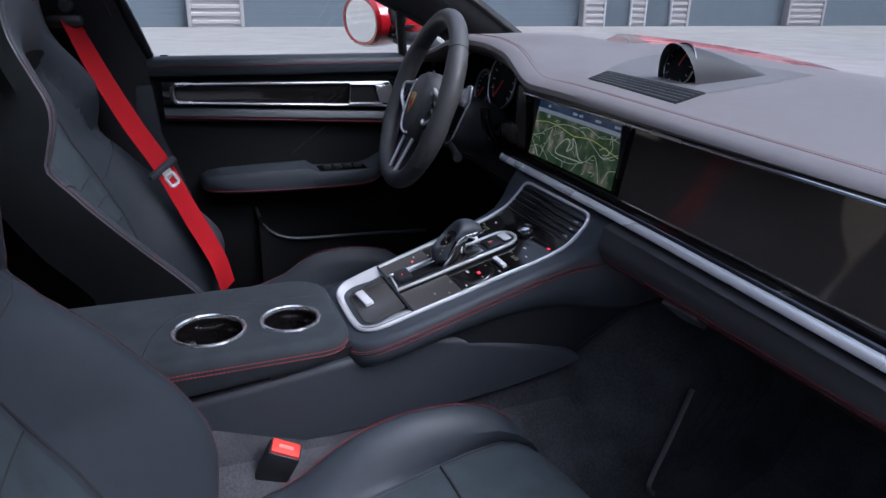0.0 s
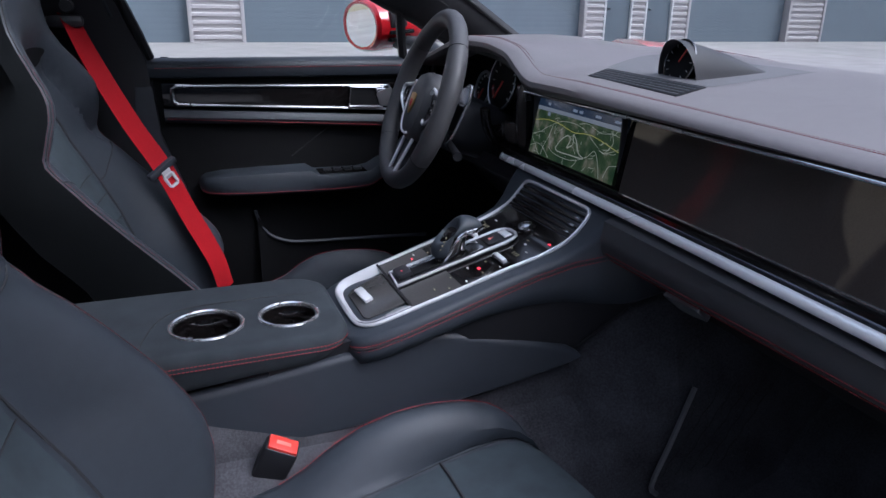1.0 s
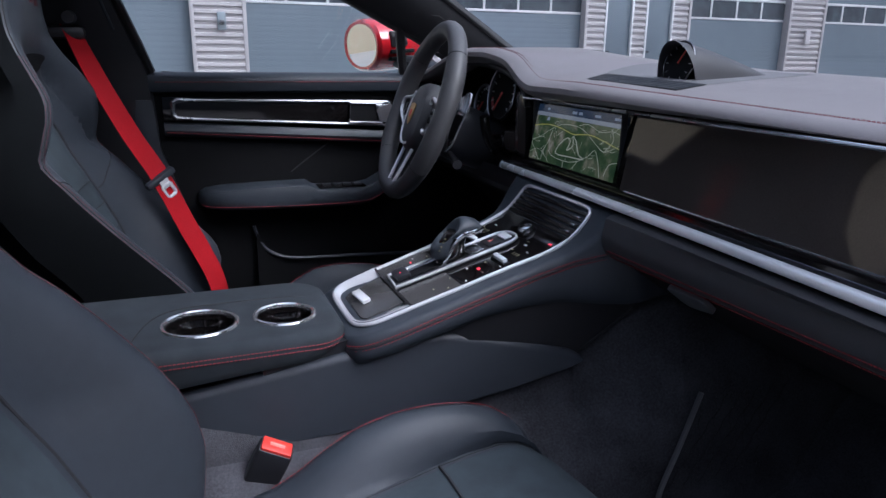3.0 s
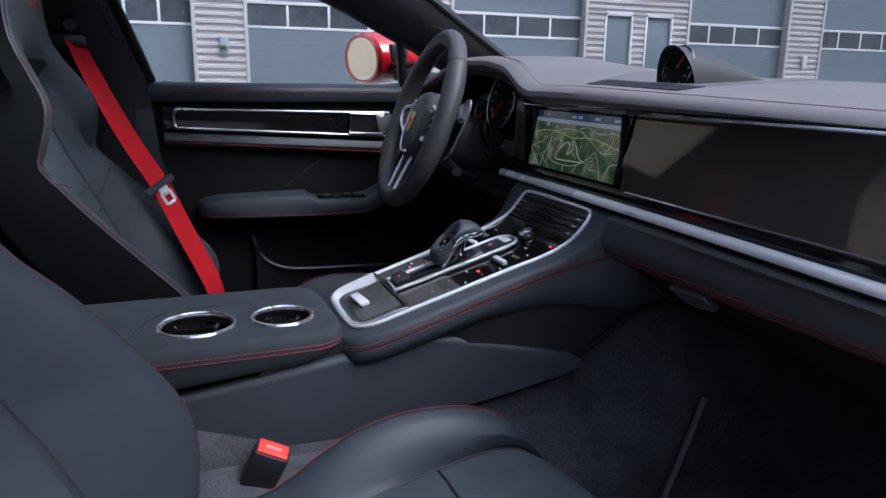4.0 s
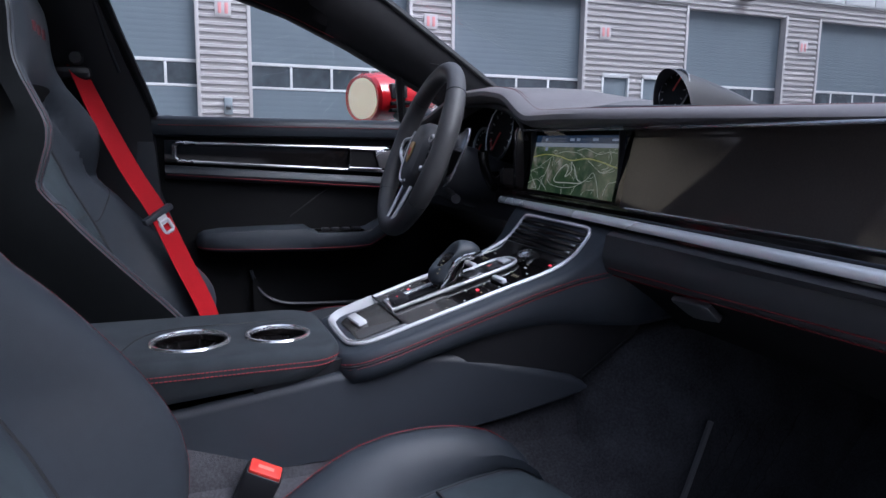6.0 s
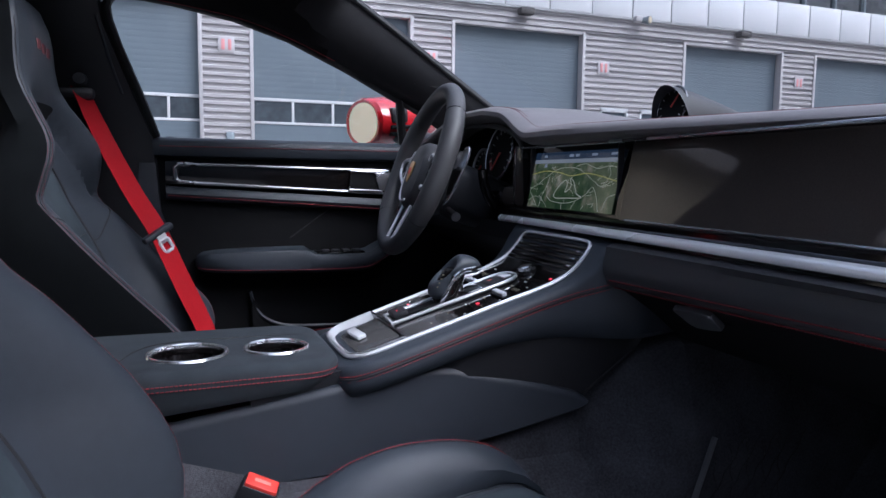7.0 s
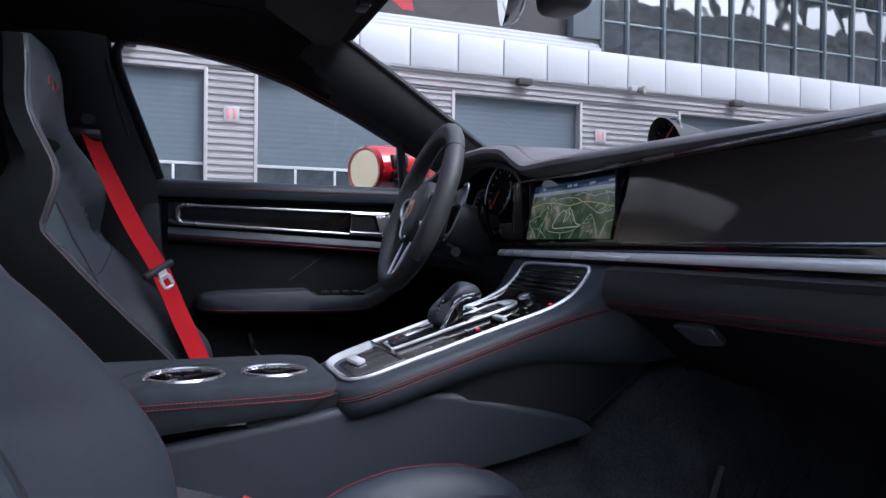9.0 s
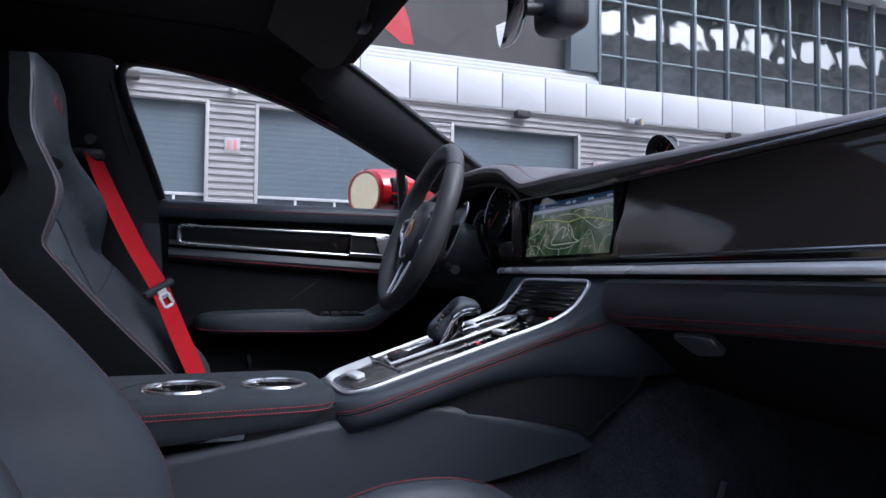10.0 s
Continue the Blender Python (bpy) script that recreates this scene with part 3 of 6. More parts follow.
for x, hz in ((-1.2, 0.56), (0.0, 0.56), (0.3, 0.56), (0.5, 0.56), (0.572, 0.56), (0.63, 0.64), (0.71, 0.655), (1.12, 0.66)):
    s = soft(0.57, 0.66, x)
    half = [(0.20, 0.22), (0.19, 0.38), (0.15 + 0.05 * s, 0.445 + 0.025 * s), (0.10 + 0.09 * s, 0.48 + 0.035 * s), (0.085 + 0.068 * s, hz - 0.012), (0.07 + 0.065 * s, hz)]
    rows.append([(x, CY - d, z) for d, z in half] + [(x, CY + d, z) for d, z in reversed(half)])
sheet(bm, rows[:7])
bf = bmesh.new()
sheet(bf, rows[6:])
tf = part("tunnel_front", bf, CARPET)
tagged(tf, "dark carpeted front end of the centre tunnel", "tunnel", kind="structure")
tunnel = part("tunnel", bm, CARPET)
tagged(tunnel, "dark carpeted centre tunnel between the footwells", "tunnel", kind="structure")
# Out-of-view panel added to stop side light reaching the footwell.
bm = bmesh.new()
box(bm, (0.62, 0.225, 0.22), (1.15, 0.250, 0.93), 0.004)
kp = part("kick_panel", bm, PLASTIC)
tagged(kp, "unseen black plastic kick panel, added to block light from the footwell", "trim", kind="structure")
bm = bmesh.new()
tunnel_panel = [(0.10, 0.862, 0.61), (0.24, 0.858, 0.638), (0.40, 0.850, 0.668), (0.55, 0.828, 0.702), (0.67, 0.800, 0.702), (0.628, 0.805, 0.645), (0.566, 0.842, 0.572), (0.5, 0.862, 0.55), (0.1, 0.882, 0.53)]
slab(bm, tunnel_panel, (0, 0.02, 0))
tp = part("tunnel_trim", bm, PLASTIC)
tagged(tp, "dark plastic side panel of the centre tunnel", "trim", kind="structure")
line("edge_bead", [(0.628, 0.804, 0.645), (0.566, 0.841, 0.573)], 0.002, RUBBER, tp, 0, 6)

# ---------- centre console ----------
con = thing("centre_console", (0.42, 0.95, 0.58), "rising leather centre console with chrome frame and black switches", "console")
CON = [(0.195, 0.632), (0.225, 0.640), (0.30, 0.6645), (0.40, 0.697), (0.50, 0.7295), (0.525, 0.7395), (0.545, 0.754), (0.562, 0.774), (0.579, 0.799), (0.60, 0.806)]
KY = 0.948
SEAM_RISE = 0.325


def con_z(x):
    return lerp(CON, x)


WID = [(0.203, 0.055), (0.206, 0.075), (0.213, 0.093), (0.225, 0.106), (0.245, 0.115), (0.28, 0.120), (0.40, 0.124), (0.48, 0.128), (0.53, 0.137), (0.57, 0.158), (0.60, 0.170), (0.63, 0.172), (0.70, 0.15)]
THK = [(0.20, 0.040), (0.30, 0.042), (0.40, 0.046), (0.45, 0.054), (0.5, 0.066), (0.525, 0.076), (0.545, 0.091), (0.562, 0.111), (0.579, 0.136), (0.60, 0.143), (0.70, 0.143)]
bm = bmesh.new()
rows = []
for x in [0.203, 0.206, 0.213, 0.225, 0.245, 0.28, 0.32, 0.36, 0.40, 0.44, 0.48, 0.51, 0.53, 0.55, 0.57, 0.585, 0.60, 0.625, 0.66, 0.70]:
    w, t, z = lerp(WID, x), lerp(THK, x), con_z(x)
    if x < 0.22:
        t *= 0.75 + 0.25 * (x - 0.203) / 0.017
    r = 0.012
    ring = []
    for sgn in (-1, 1):
        arc = [(w - r + r * math.sin(a), z - r + r * math.cos(a)) for a in np.linspace(0.1, math.pi / 2, 5)] + \
              [(w + 0.003, z - t * 0.55), (w, z - t + 0.008), (w - 0.008, z - t)]
        pts = [(x, KY + sgn * q, zz) for q, zz in arc]
        ring += pts if sgn < 0 else list(reversed(pts))
    rows.append(ring)
sheet(bm, rows, close_v=True, caps=True)
part("body", bm, LEATHER, con, "dark leather console flank")


def stitch_z(x):
    """The flank's seam runs straighter than its top edge."""
    return lerp(CON, x) if x < 0.5 else 0.7295 + (x - 0.5) * SEAM_RISE


for sgn in (-1, 1):
    for dz in (0.012, 0.019):
        pts = [(x, KY + sgn * (lerp(WID, x) + 0.0016), stitch_z(x) - dz) for x in np.linspace(0.204, 0.60, 50)]
        line("stitching", pts, 0.0008, STITCH, con, 0, 5)
for sgn in (-1, 1):
    line("seam", [(x, KY + sgn * (lerp(WID, x) + 0.0014), stitch_z(x) - 0.0155) for x in np.linspace(0.204, 0.60, 50)], 0.0014, SEAM, con, 0, 5)
for dz in (0.012, 0.019):
    line("stitching", [(0.2015, KY + q, con_z(0.203) - dz * 0.85) for q in np.linspace(-0.055, 0.055, 10)], 0.0008, STITCH, con, 0, 5)

# outline of the chrome frame: near side, vent, far side, tray end
near = [(0.262, -0.088), (0.30, -0.090), (0.36, -0.094), (0.44, -0.098), (0.50, -0.103), (0.535, -0.106), (0.556, -0.108), (0.567, -0.107)]
far = [(0.567, 0.100), (0.553, 0.102), (0.535, 0.103), (0.50, 0.102), (0.44, 0.0985), (0.36, 0.098), (0.30, 0.097), (0.262, 0.094)]
tail = [(0.243, 0.088), (0.231, 0.074), (0.226, 0.05), (0.225, 0.0), (0.226, -0.045), (0.231, -0.068), (0.243, -0.082)]
outline = [(x, KY + d, con_z(x) + 0.0025) for x, d in near + [(0.5725, -0.098), (0.5735, -0.07), (0.5735, 0.0), (0.5735, 0.065), (0.5725, 0.092)] + far + tail]
bm = bmesh.new()
tube(bm, spline(outline, 5, True), 0.0031, 8, True)
part("chrome_frame", bm, BRIGHT, con, "polished chrome outline frame")
bm = bmesh.new()
rows = []
for x in [0.30, 0.33, 0.36, 0.40, 0.44, 0.48, 0.51, 0.525, 0.5385]:
    a, b = lerp(near, x), lerp(sorted(far), x)
    rows.append([(x, KY + a + (b - a) * k / 6, con_z(x) + 0.0015) for k in range(7)])
sheet(bm, rows)
part("switch_panel", bm, GLOSS, con, "glossy black touch switch panel")
# chrome tray with a lid at the rear
bm = bmesh.new()
ring = [Vector(p) for p in spline([(x, KY + d, con_z(x)) for x, d in [(0.30, -0.090), (0.262, -0.087)] + list(reversed(tail)) + [(0.262, 0.093), (0.30, 0.096)]], 4)]
mid = Vector((0.275, KY, 0))
rows = []
for f, dz in ((1.0, 0.003), (0.93, 0.0025), (0.86, -0.001), (0.74, -0.004), (0.70, -0.006)):
    rows.append([Vector((mid.x + (p.x - mid.x) * (f if p.x < 0.295 else 1), KY + (p.y - KY) * f, con_z(p.x) + dz + 0.004)) for p in ring])
sheet(bm, rows)
part("tray", bm, BRIGHT, con, "bright chrome tray surround")
bm = bmesh.new()
slab(bm, [(0.299, KY - 0.062, con_z(0.299) + 0.004), (0.247, KY - 0.060, con_z(0.247) + 0.002), (0.241, KY - 0.05, con_z(0.241) + 0.002), (0.240, KY + 0.04, con_z(0.24) + 0.002),
          (0.247, KY + 0.05, con_z(0.247) + 0.002), (0.299, KY + 0.06, con_z(0.299) + 0.004)], (0, 0, -0.004), 0.001)
part("tray_lid", bm, LID, con)
slope = Matrix.Translation((0.257, KY + 0.008, con_z(0.257) + 0.006)) @ Euler((0, -math.atan(0.325), 0.10)).to_matrix().to_4x4()
block("lid_pull", (-0.0065, -0.024, -0.002), (0.0065, 0.024, 0.004), 0.0015, SATIN, con, m=slope)
bm = bmesh.new()
slab(bm, [(0.300, KY - 0.088, con_z(0.30) - 0.003), (0.300, KY + 0.095, con_z(0.30) - 0.003), (0.300, KY + 0.095, con_z(0.30) + 0.006), (0.300, KY - 0.088, con_z(0.30) + 0.006)], (0.004, 0, 0.001))
part("panel_edge", bm, DARK_CHROME, con)


def on_con(x, y, lift=0.003):
    return Vector((x, y, con_z(x) + lift))


# raised gear gate with chrome rails
gate = [(0.305, 0.936), (0.35, 0.932), (0.42, 0.927), (0.475, 0.923), (0.488, 0.924), (0.497, 0.930), (0.501, 0.940), (0.501, 0.955), (0.497, 0.966), (0.488, 0.974), (0.475, 0.977), (0.42, 0.981), (0.35, 0.987), (0.309, 0.991)]
bm = bmesh.new()
slab(bm, [on_con(x, y, 0.006) for x, y in gate], (0, 0, -0.005), 0.0008)
part("gate_plate", bm, PLASTIC, con)
bm = bmesh.new()
tube(bm, [on_con(x, y, 0.0065) for x, y in gate], 0.0026, 8, True)
part("gate_rail", bm, BRIGHT, con, "chrome rail round the gear gate")
tiltm = Euler((0, -math.atan(0.325), 0)).to_matrix().to_4x4()


def con_box(name, x, y, lx, ly, h, material, lift=0.007, bevel=0.0012, label=""):
    return block(name, (-lx / 2, -ly / 2, 0), (lx / 2, ly / 2, h), bevel, material, con, label, Matrix.Translation(on_con(x, y, lift)) @ tiltm)


con_box("gate_slot", 0.352, 0.958, 0.05, 0.026, 0.0008, BLACK)
con_box("gate_insert", 0.356, 0.976, 0.066, 0.010, 0.001, ALU, label="brushed metal insert")
con_box("park_button", 0.323, 0.965, 0.022, 0.034, 0.008, PLASTIC)
con_box("display_tab", 0.433, 0.953, 0.026, 0.036, 0.002, ALU, label="brushed metal plate")
con_box("hazard_button", 0.464, 0.951, 0.022, 0.036, 0.002, PLASTIC)
bm = bmesh.new()
slab(bm, [on_con(0.4685, 0.952, 0.0094), on_con(0.4605, 0.9475, 0.0094), on_con(0.4605, 0.9565, 0.0094)], (0, 0, 0.0004))
part("hazard_mark", bm, BUTTON_MARK, con, "pale red warning triangle")
# dull side plates beside the rear of the gate
for near_y, far_y in ((0.862, 0.930), (0.994, 1.042)):
    bm = bmesh.new()
    sheet(bm, [[on_con(x, near_y + (far_y - near_y) * k / 3 - (x - 0.30) * 0.06, 0.0024) for k in range(4)] for x in (0.305, 0.33, 0.355, 0.378)])
    part("side_plate", bm, LID, con, "dark grey gloss plate")
con_box("start_button", 0.487, 0.950, 0.013, 0.028, 0.003, SATIN)
for x, y in ((0.449, 0.884), (0.455, 1.002)):
    con_box("toggle_base", x, y, 0.012, 0.046, 0.002, BLACK, 0.002)
    con_box("toggle", x, y, 0.008, 0.036, 0.007, SATIN, 0.003, 0.002, "chrome toggle switch")
for x, y, lx in ((0.416, 0.888, 0.012), (0.518, 0.862, 0.010), (0.353, 1.013, 0.009), (0.319, 0.962, 0.006)):
    con_box("indicator", x, y, lx * 0.32, lx * 0.6, 0.0006, LED_RED, 0.0024 if x != 0.319 else 0.0152, 0)
for x, y in ((0.345, 0.885), (0.362, 0.870), (0.375, 0.898), (0.388, 0.868), (0.405, 0.905), (0.415, 0.872), (0.432, 0.90), (0.44, 0.866), (0.478, 0.905),
             (0.486, 0.872), (0.497, 0.898), (0.505, 0.905), (0.42, 1.018), (0.44, 1.03), (0.48, 1.012), (0.49, 1.034), (0.505, 1.02), (0.36, 1.026), (0.38, 1.012)):
    con_box("switch_symbol", x, y, random.uniform(0.0015, 0.003), random.uniform(0.004, 0.007), 0.0003, random.choice((MARK_DIM, MARK_DIM, MARK)), 0.0022, 0)
for x, y, ly in ((0.473, 0.883, 0.020), (0.486, 1.018, 0.020)):
    for k in range(3):
        con_box("readout_bar", x, y - 0.007 + 0.007 * k, 0.006, 0.0035, 0.0003, MARK_DIM, 0.0022, 0)
# rotary knob
up = Vector((-0.31, 0, 0.95)).normalized()
k0 = on_con(0.522, 0.944, 0.0)
bm = bmesh.new()
rod(bm, k0, k0 + up * 0.005, 0.0185, 0.0175, 28)
part("knob_collar", bm, GLOSS, con)
bm = bmesh.new()
rod(bm, k0 + up * 0.005, k0 + up * 0.010, 0.0118, 0.0112, 28)
rod(bm, k0 + up * 0.010, k0 + up * 0.0108, 0.0112, 0.0092, 28)
knob = part("knob", bm, CHROME, con, "satin chrome rotary knob")
for k in range(20):
    a = k * math.pi / 10
    d = (up.orthogonal().normalized() * math.cos(a) + up.cross(up.orthogonal().normalized()) * math.sin(a))
    line("knurl", [k0 + up * 0.0055 + d * 0.0118, k0 + up * 0.0098 + d * 0.0113], 0.0005, DARK_CHROME, knob, 0, 4)
# air vent at the head of the console
bm = bmesh.new()
sheet(bm, [[(x, KY + d, con_z(x) - 0.002) for x in (0.539, 0.546, 0.556, 0.564, 0.5725)] for d in (-0.104, 0, 0.10)])
part("vent_well", bm, BLACK, con)
for i in range(5):
    x = 0.5425 + i * 0.0062
    z = con_z(x)
    bm = bmesh.new()
    a, b = lerp(near, min(x, 0.57)) + 0.004, lerp(sorted(far), min(x, 0.57)) - 0.004
    tube(bm, [(x, KY + a, z + 0.002), (x - 0.001, KY + (a + b) / 2, z + 0.0025), (x, KY + b, z + 0.002)], 0.0034, 6, flat=0.40, up=(-0.75, 0, 0.66))
    part("vent_slat", bm, GLOSS, con, "glossy black vent slat")
for i in range(3):
    x = 0.5445 + i * 0.0085
    con_box("vent_tab", x, KY - 0.088, 0.005, 0.012, 0.003, ALU, 0.003)

# gear selector
gs = thing("gear_selector", (0.405, 0.962, 0.70), "leather and chrome gear selector standing in the console gate", "gear lever")
bm = bmesh.new()
LY = 0.962
LM = Matrix.Translation((-0.011, -0.006, -0.0185))


def oval(c, a, b, d, n=16):
    """An oval ring: a along d, b across (y)."""
    d = Vector(d).normalized()
    return [Vector(c) + d * math.cos(k * 2 * math.pi / n) * a + Vector((0, 1, 0)) * math.sin(k * 2 * math.pi / n) * b for k in range(n)]


sheet(bm, [oval((0.410, LY, 0.704), 0.026, 0.0165, (1, 0, 0.3)), oval((0.410, LY, 0.720), 0.024, 0.0160, (1, 0, 0.2)), oval((0.409, LY, 0.738), 0.023, 0.0165, (1, 0, 0.2)),
           oval((0.414, LY, 0.757), 0.024, 0.0165, (1, 0, 0.35)), oval((0.420, LY, 0.768), 0.020, 0.015, (1, 0, 0.3))], close_v=True, caps=True)
bmesh.ops.transform(bm, matrix=LM, verts=bm.verts)
part("shaft", bm, GLOSS, gs, "glossy black lever shaft")
bm = bmesh.new()
GRIP = [(0.394, 0.722, 0.008, 0.010, 0.12), (0.394, 0.729, 0.016, 0.0170, 0.18), (0.395, 0.744, 0.0185, 0.0192, 0.32), (0.401, 0.758, 0.0200, 0.0202, 0.62), (0.412, 0.7665, 0.0195, 0.0208, 1.02),
        (0.428, 0.7700, 0.0165, 0.0208, 1.33), (0.443, 0.7700, 0.0135, 0.0192, 1.48), (0.453, 0.7685, 0.0098, 0.0155, 1.55), (0.4575, 0.7675, 0.004, 0.008, 1.57)]
pos = spline([(g[0], LY, g[1]) for g in GRIP], 4)
siz = spline([g[2:5] for g in GRIP], 4)
sheet(bm, [oval(p, q.x, q.y, (math.cos(q.z), 0, math.sin(q.z)), 20) for p, q in zip(pos, siz)], close_v=True, caps=True)
bmesh.ops.transform(bm, matrix=LM, verts=bm.verts)
part("grip", bm, LEATHER, gs, "dark leather lever grip")
for sgn in (-1, 1):
    bm = bmesh.new()
    path = spline([(0.392, LY + sgn * 0.0135, 0.716), (0.402, LY + sgn * 0.0175, 0.738), (0.410, LY + sgn * 0.0210, 0.753), (0.424, LY + sgn * 0.0215, 0.763), (0.440, LY + sgn * 0.0205, 0.766), (0.456, LY + sgn * 0.0120, 0.768)], 5)
    tube(bm, path, 0.0036, 8, flat=0.6, up=(0, sgn, 0))
    bmesh.ops.transform(bm, matrix=LM, verts=bm.verts)
    part("chrome_flank", bm, CHROME, gs)
bm = bmesh.new()
box(bm, (0.446, LY - 0.010, 0.760), (0.4585, LY + 0.010, 0.768), 0.003)
bmesh.ops.transform(bm, matrix=LM, verts=bm.verts)
part("unlock_button", bm, CHROME, gs)
for k in range(4):
    block("shift_mark", (0.383 + 0.003 * k, LY - 0.0205, 0.740 + 0.006 * k), (0.385 + 0.003 * k, LY - 0.0185, 0.742 + 0.006 * k), 0, MARK_DIM, gs, m=LM)

# ---------- armrest with cup holders ----------
arm = thing("armrest", (0.0, 0.965, 0.58), "suede-topped centre armrest with two chrome-ringed cup holders", "armrest")
AZ = 0.652
AY0, AY1 = 0.852, 1.078


def arm_outline(grow, n=10):
    """Rounded nose at the front, straight sides running back."""
    y0, y1, xf, r = AY0 - grow, AY1 + grow, 0.212 + grow, 0.05
    pts = [(-0.42, y0)]
    for a in np.linspace(0, math.pi / 2, n):
        pts.append((xf - r + r * math.sin(a), y0 + r - r * math.cos(a)))
    for a in np.linspace(0, math.pi / 2, n):
        pts.append((xf - r + r * math.cos(a), y1 - r + r * math.sin(a)))
    pts.append((-0.42, y1))
    return pts


def arm_drop(x):
    """The armrest's underside climbs towards its nose."""
    return lerp([(-0.42, 0.560), (0.02, 0.593), (0.14, 0.608), (0.22, 0.618)], x)


CUPS = [(0.028, 0.932, 0.049), (0.140, 0.932, 0.0415)]
bm = bmesh.new()
prof = [(-0.009, 0.0, 0), (-0.004, -0.001, 0), (0.0, -0.004, 0), (0.003, -0.010, 0), (0.0045, -0.020, 0), (0.003, 0.3, 1), (-0.006, 0.0, 1)]
rows = []
for g, dz, low in prof:
    if low:
        rows.append([(x, y, arm_drop(x) + (0.012 if dz else 0)) for x, y in arm_outline(g)])
    else:
        rows.append([(x, y, AZ + dz) for x, y in arm_outline(g)])
vs = sheet(bm, rows, close_v=True)
top_edges = [bm.edges.get((vs[0][i], vs[0][(i + 1) % len(vs[0])])) for i in range(len(vs[0]))]
for cx, cy, r in CUPS:
    ring = [bm.verts.new((cx + r * math.cos(a), cy + r * math.sin(a), AZ)) for a in np.linspace(0, 2 * math.pi, 41)[:-1]]
    top_edges += [bm.edges.new((ring[i], ring[(i + 1) % 40])) for i in range(40)]
bmesh.ops.triangle_fill(bm, use_beauty=True, edges=top_edges)
part("cover", bm, SUEDE_DARK, arm, "dark suede armrest cover")
for dz, g in ((-0.016, 0.0052), (-0.022, 0.0050)):
    line("stitching", [(x, y, AZ + dz - 0.004 * soft(0.2, -0.2, x)) for x, y in arm_outline(g)], 0.0008, STITCH, arm, 0, 5)
line("seam", [(-0.06, 0.855, AZ + 0.0002), (-0.055, 0.90, AZ + 0.0004), (-0.035, 0.965, AZ + 0.0004), (0.0, 0.998, AZ + 0.0004), (0.08, 1.006, AZ + 0.0004), (0.205, 1.003, AZ - 0.001)], 0.0011, SEAM, arm)
for cx, cy, r in CUPS:
    bm = bmesh.new()
    circ = lambda rad, z: [(cx + rad * math.cos(a), cy + rad * math.sin(a), z) for a in np.linspace(0, 2 * math.pi, 41)[:-1]]
    sheet(bm, [circ(r + 0.0026, AZ + 0.0003), circ(r + 0.0014, AZ + 0.0028), circ(r - 0.0010, AZ + 0.0032), circ(r - 0.0030, AZ + 0.0016), circ(r - 0.0040, AZ - 0.005)], close_v=True)
    part("chrome_ring", bm, RING, arm, "chrome cup holder ring")
    bm = bmesh.new()
    lev = [(r - 0.0048, -0.002), (r - 0.006, -0.010), (r - 0.004, -0.011), (r - 0.007, -0.020), (r - 0.005, -0.021), (r - 0.008, -0.034), (r - 0.008, -0.062)]
    sheet(bm, [circ(rad, AZ + dz) for rad, dz in lev], close_v=True)
    bm.faces.new([bm.verts.new(p) for p in circ(r - 0.008, AZ - 0.062)])
    part("cup_well", bm, GLOSS, arm)
    for a in (2.3, 0.4, 4.2):
        d = Vector((math.cos(a), math.sin(a), 0))
        mm = Matrix.Translation(Vector((cx, cy, AZ - 0.036)) + d * (r - 0.012)) @ Euler((0, 0, a)).to_matrix().to_4x4()
        block("cup_tab", (-0.004, -0.005, -0.012), (0.004, 0.005, 0.008), 0.002, TRIM_PLASTIC, arm, m=mm)

# ---------- side rail of the console ----------
rail = thing("console_rail", (0.2, 0.85, 0.50), "dark grey trim rail along the foot of the centre console", "trim")
bm = bmesh.new()
RTOP = [(-0.32, 0.535), (0.02, 0.583), (0.114, 0.598), (0.20, 0.613), (0.265, 0.6255), (0.30, 0.631), (0.33, 0.6315), (0.36, 0.628), (0.42, 0.614), (0.5, 0.594), (0.545, 0.581), (0.56, 0.573), (0.566, 0.566)]
RBOT = [(-0.32, 0.46), (0.03, 0.484), (0.187, 0.494), (0.357, 0.512), (0.45, 0.529), (0.51, 0.543), (0.545, 0.551), (0.56, 0.557), (0.566, 0.562)]
rows, caprows = [], []
for x in list(np.linspace(-0.32, 0.54, 40)) + [0.548, 0.555, 0.561, 0.565, 0.566]:
    y0, zt, zb = 0.868 - 0.072 * x, lerp(RTOP, x), lerp(RBOT, x)
    r = min(0.012, (zt - zb) * 0.45)
    pts = [(y0 + 0.004, zb)] + [(y0, zb + 0.3 * r)] + [(y0 + r - r * math.cos(a), zt - r + r * math.sin(a)) for a in np.linspace(0, math.pi / 2, 6)] + [(y0 + 0.018, zt - 0.002), (y0 + 0.028, zt - 0.018), (y0 + 0.028, zb)]
    rows.append([(x, y, z) for y, z in pts[:6] + pts[-1:]])
    caprows.append([(x, y, z) for y, z in pts[5:]])
sheet(bm, rows, caps=True)
part("side_face", bm, TRIM_PLASTIC, rail)
bm = bmesh.new()
sheet(bm, caprows)
part("top_face", bm, TRIM_PLASTIC, rail)


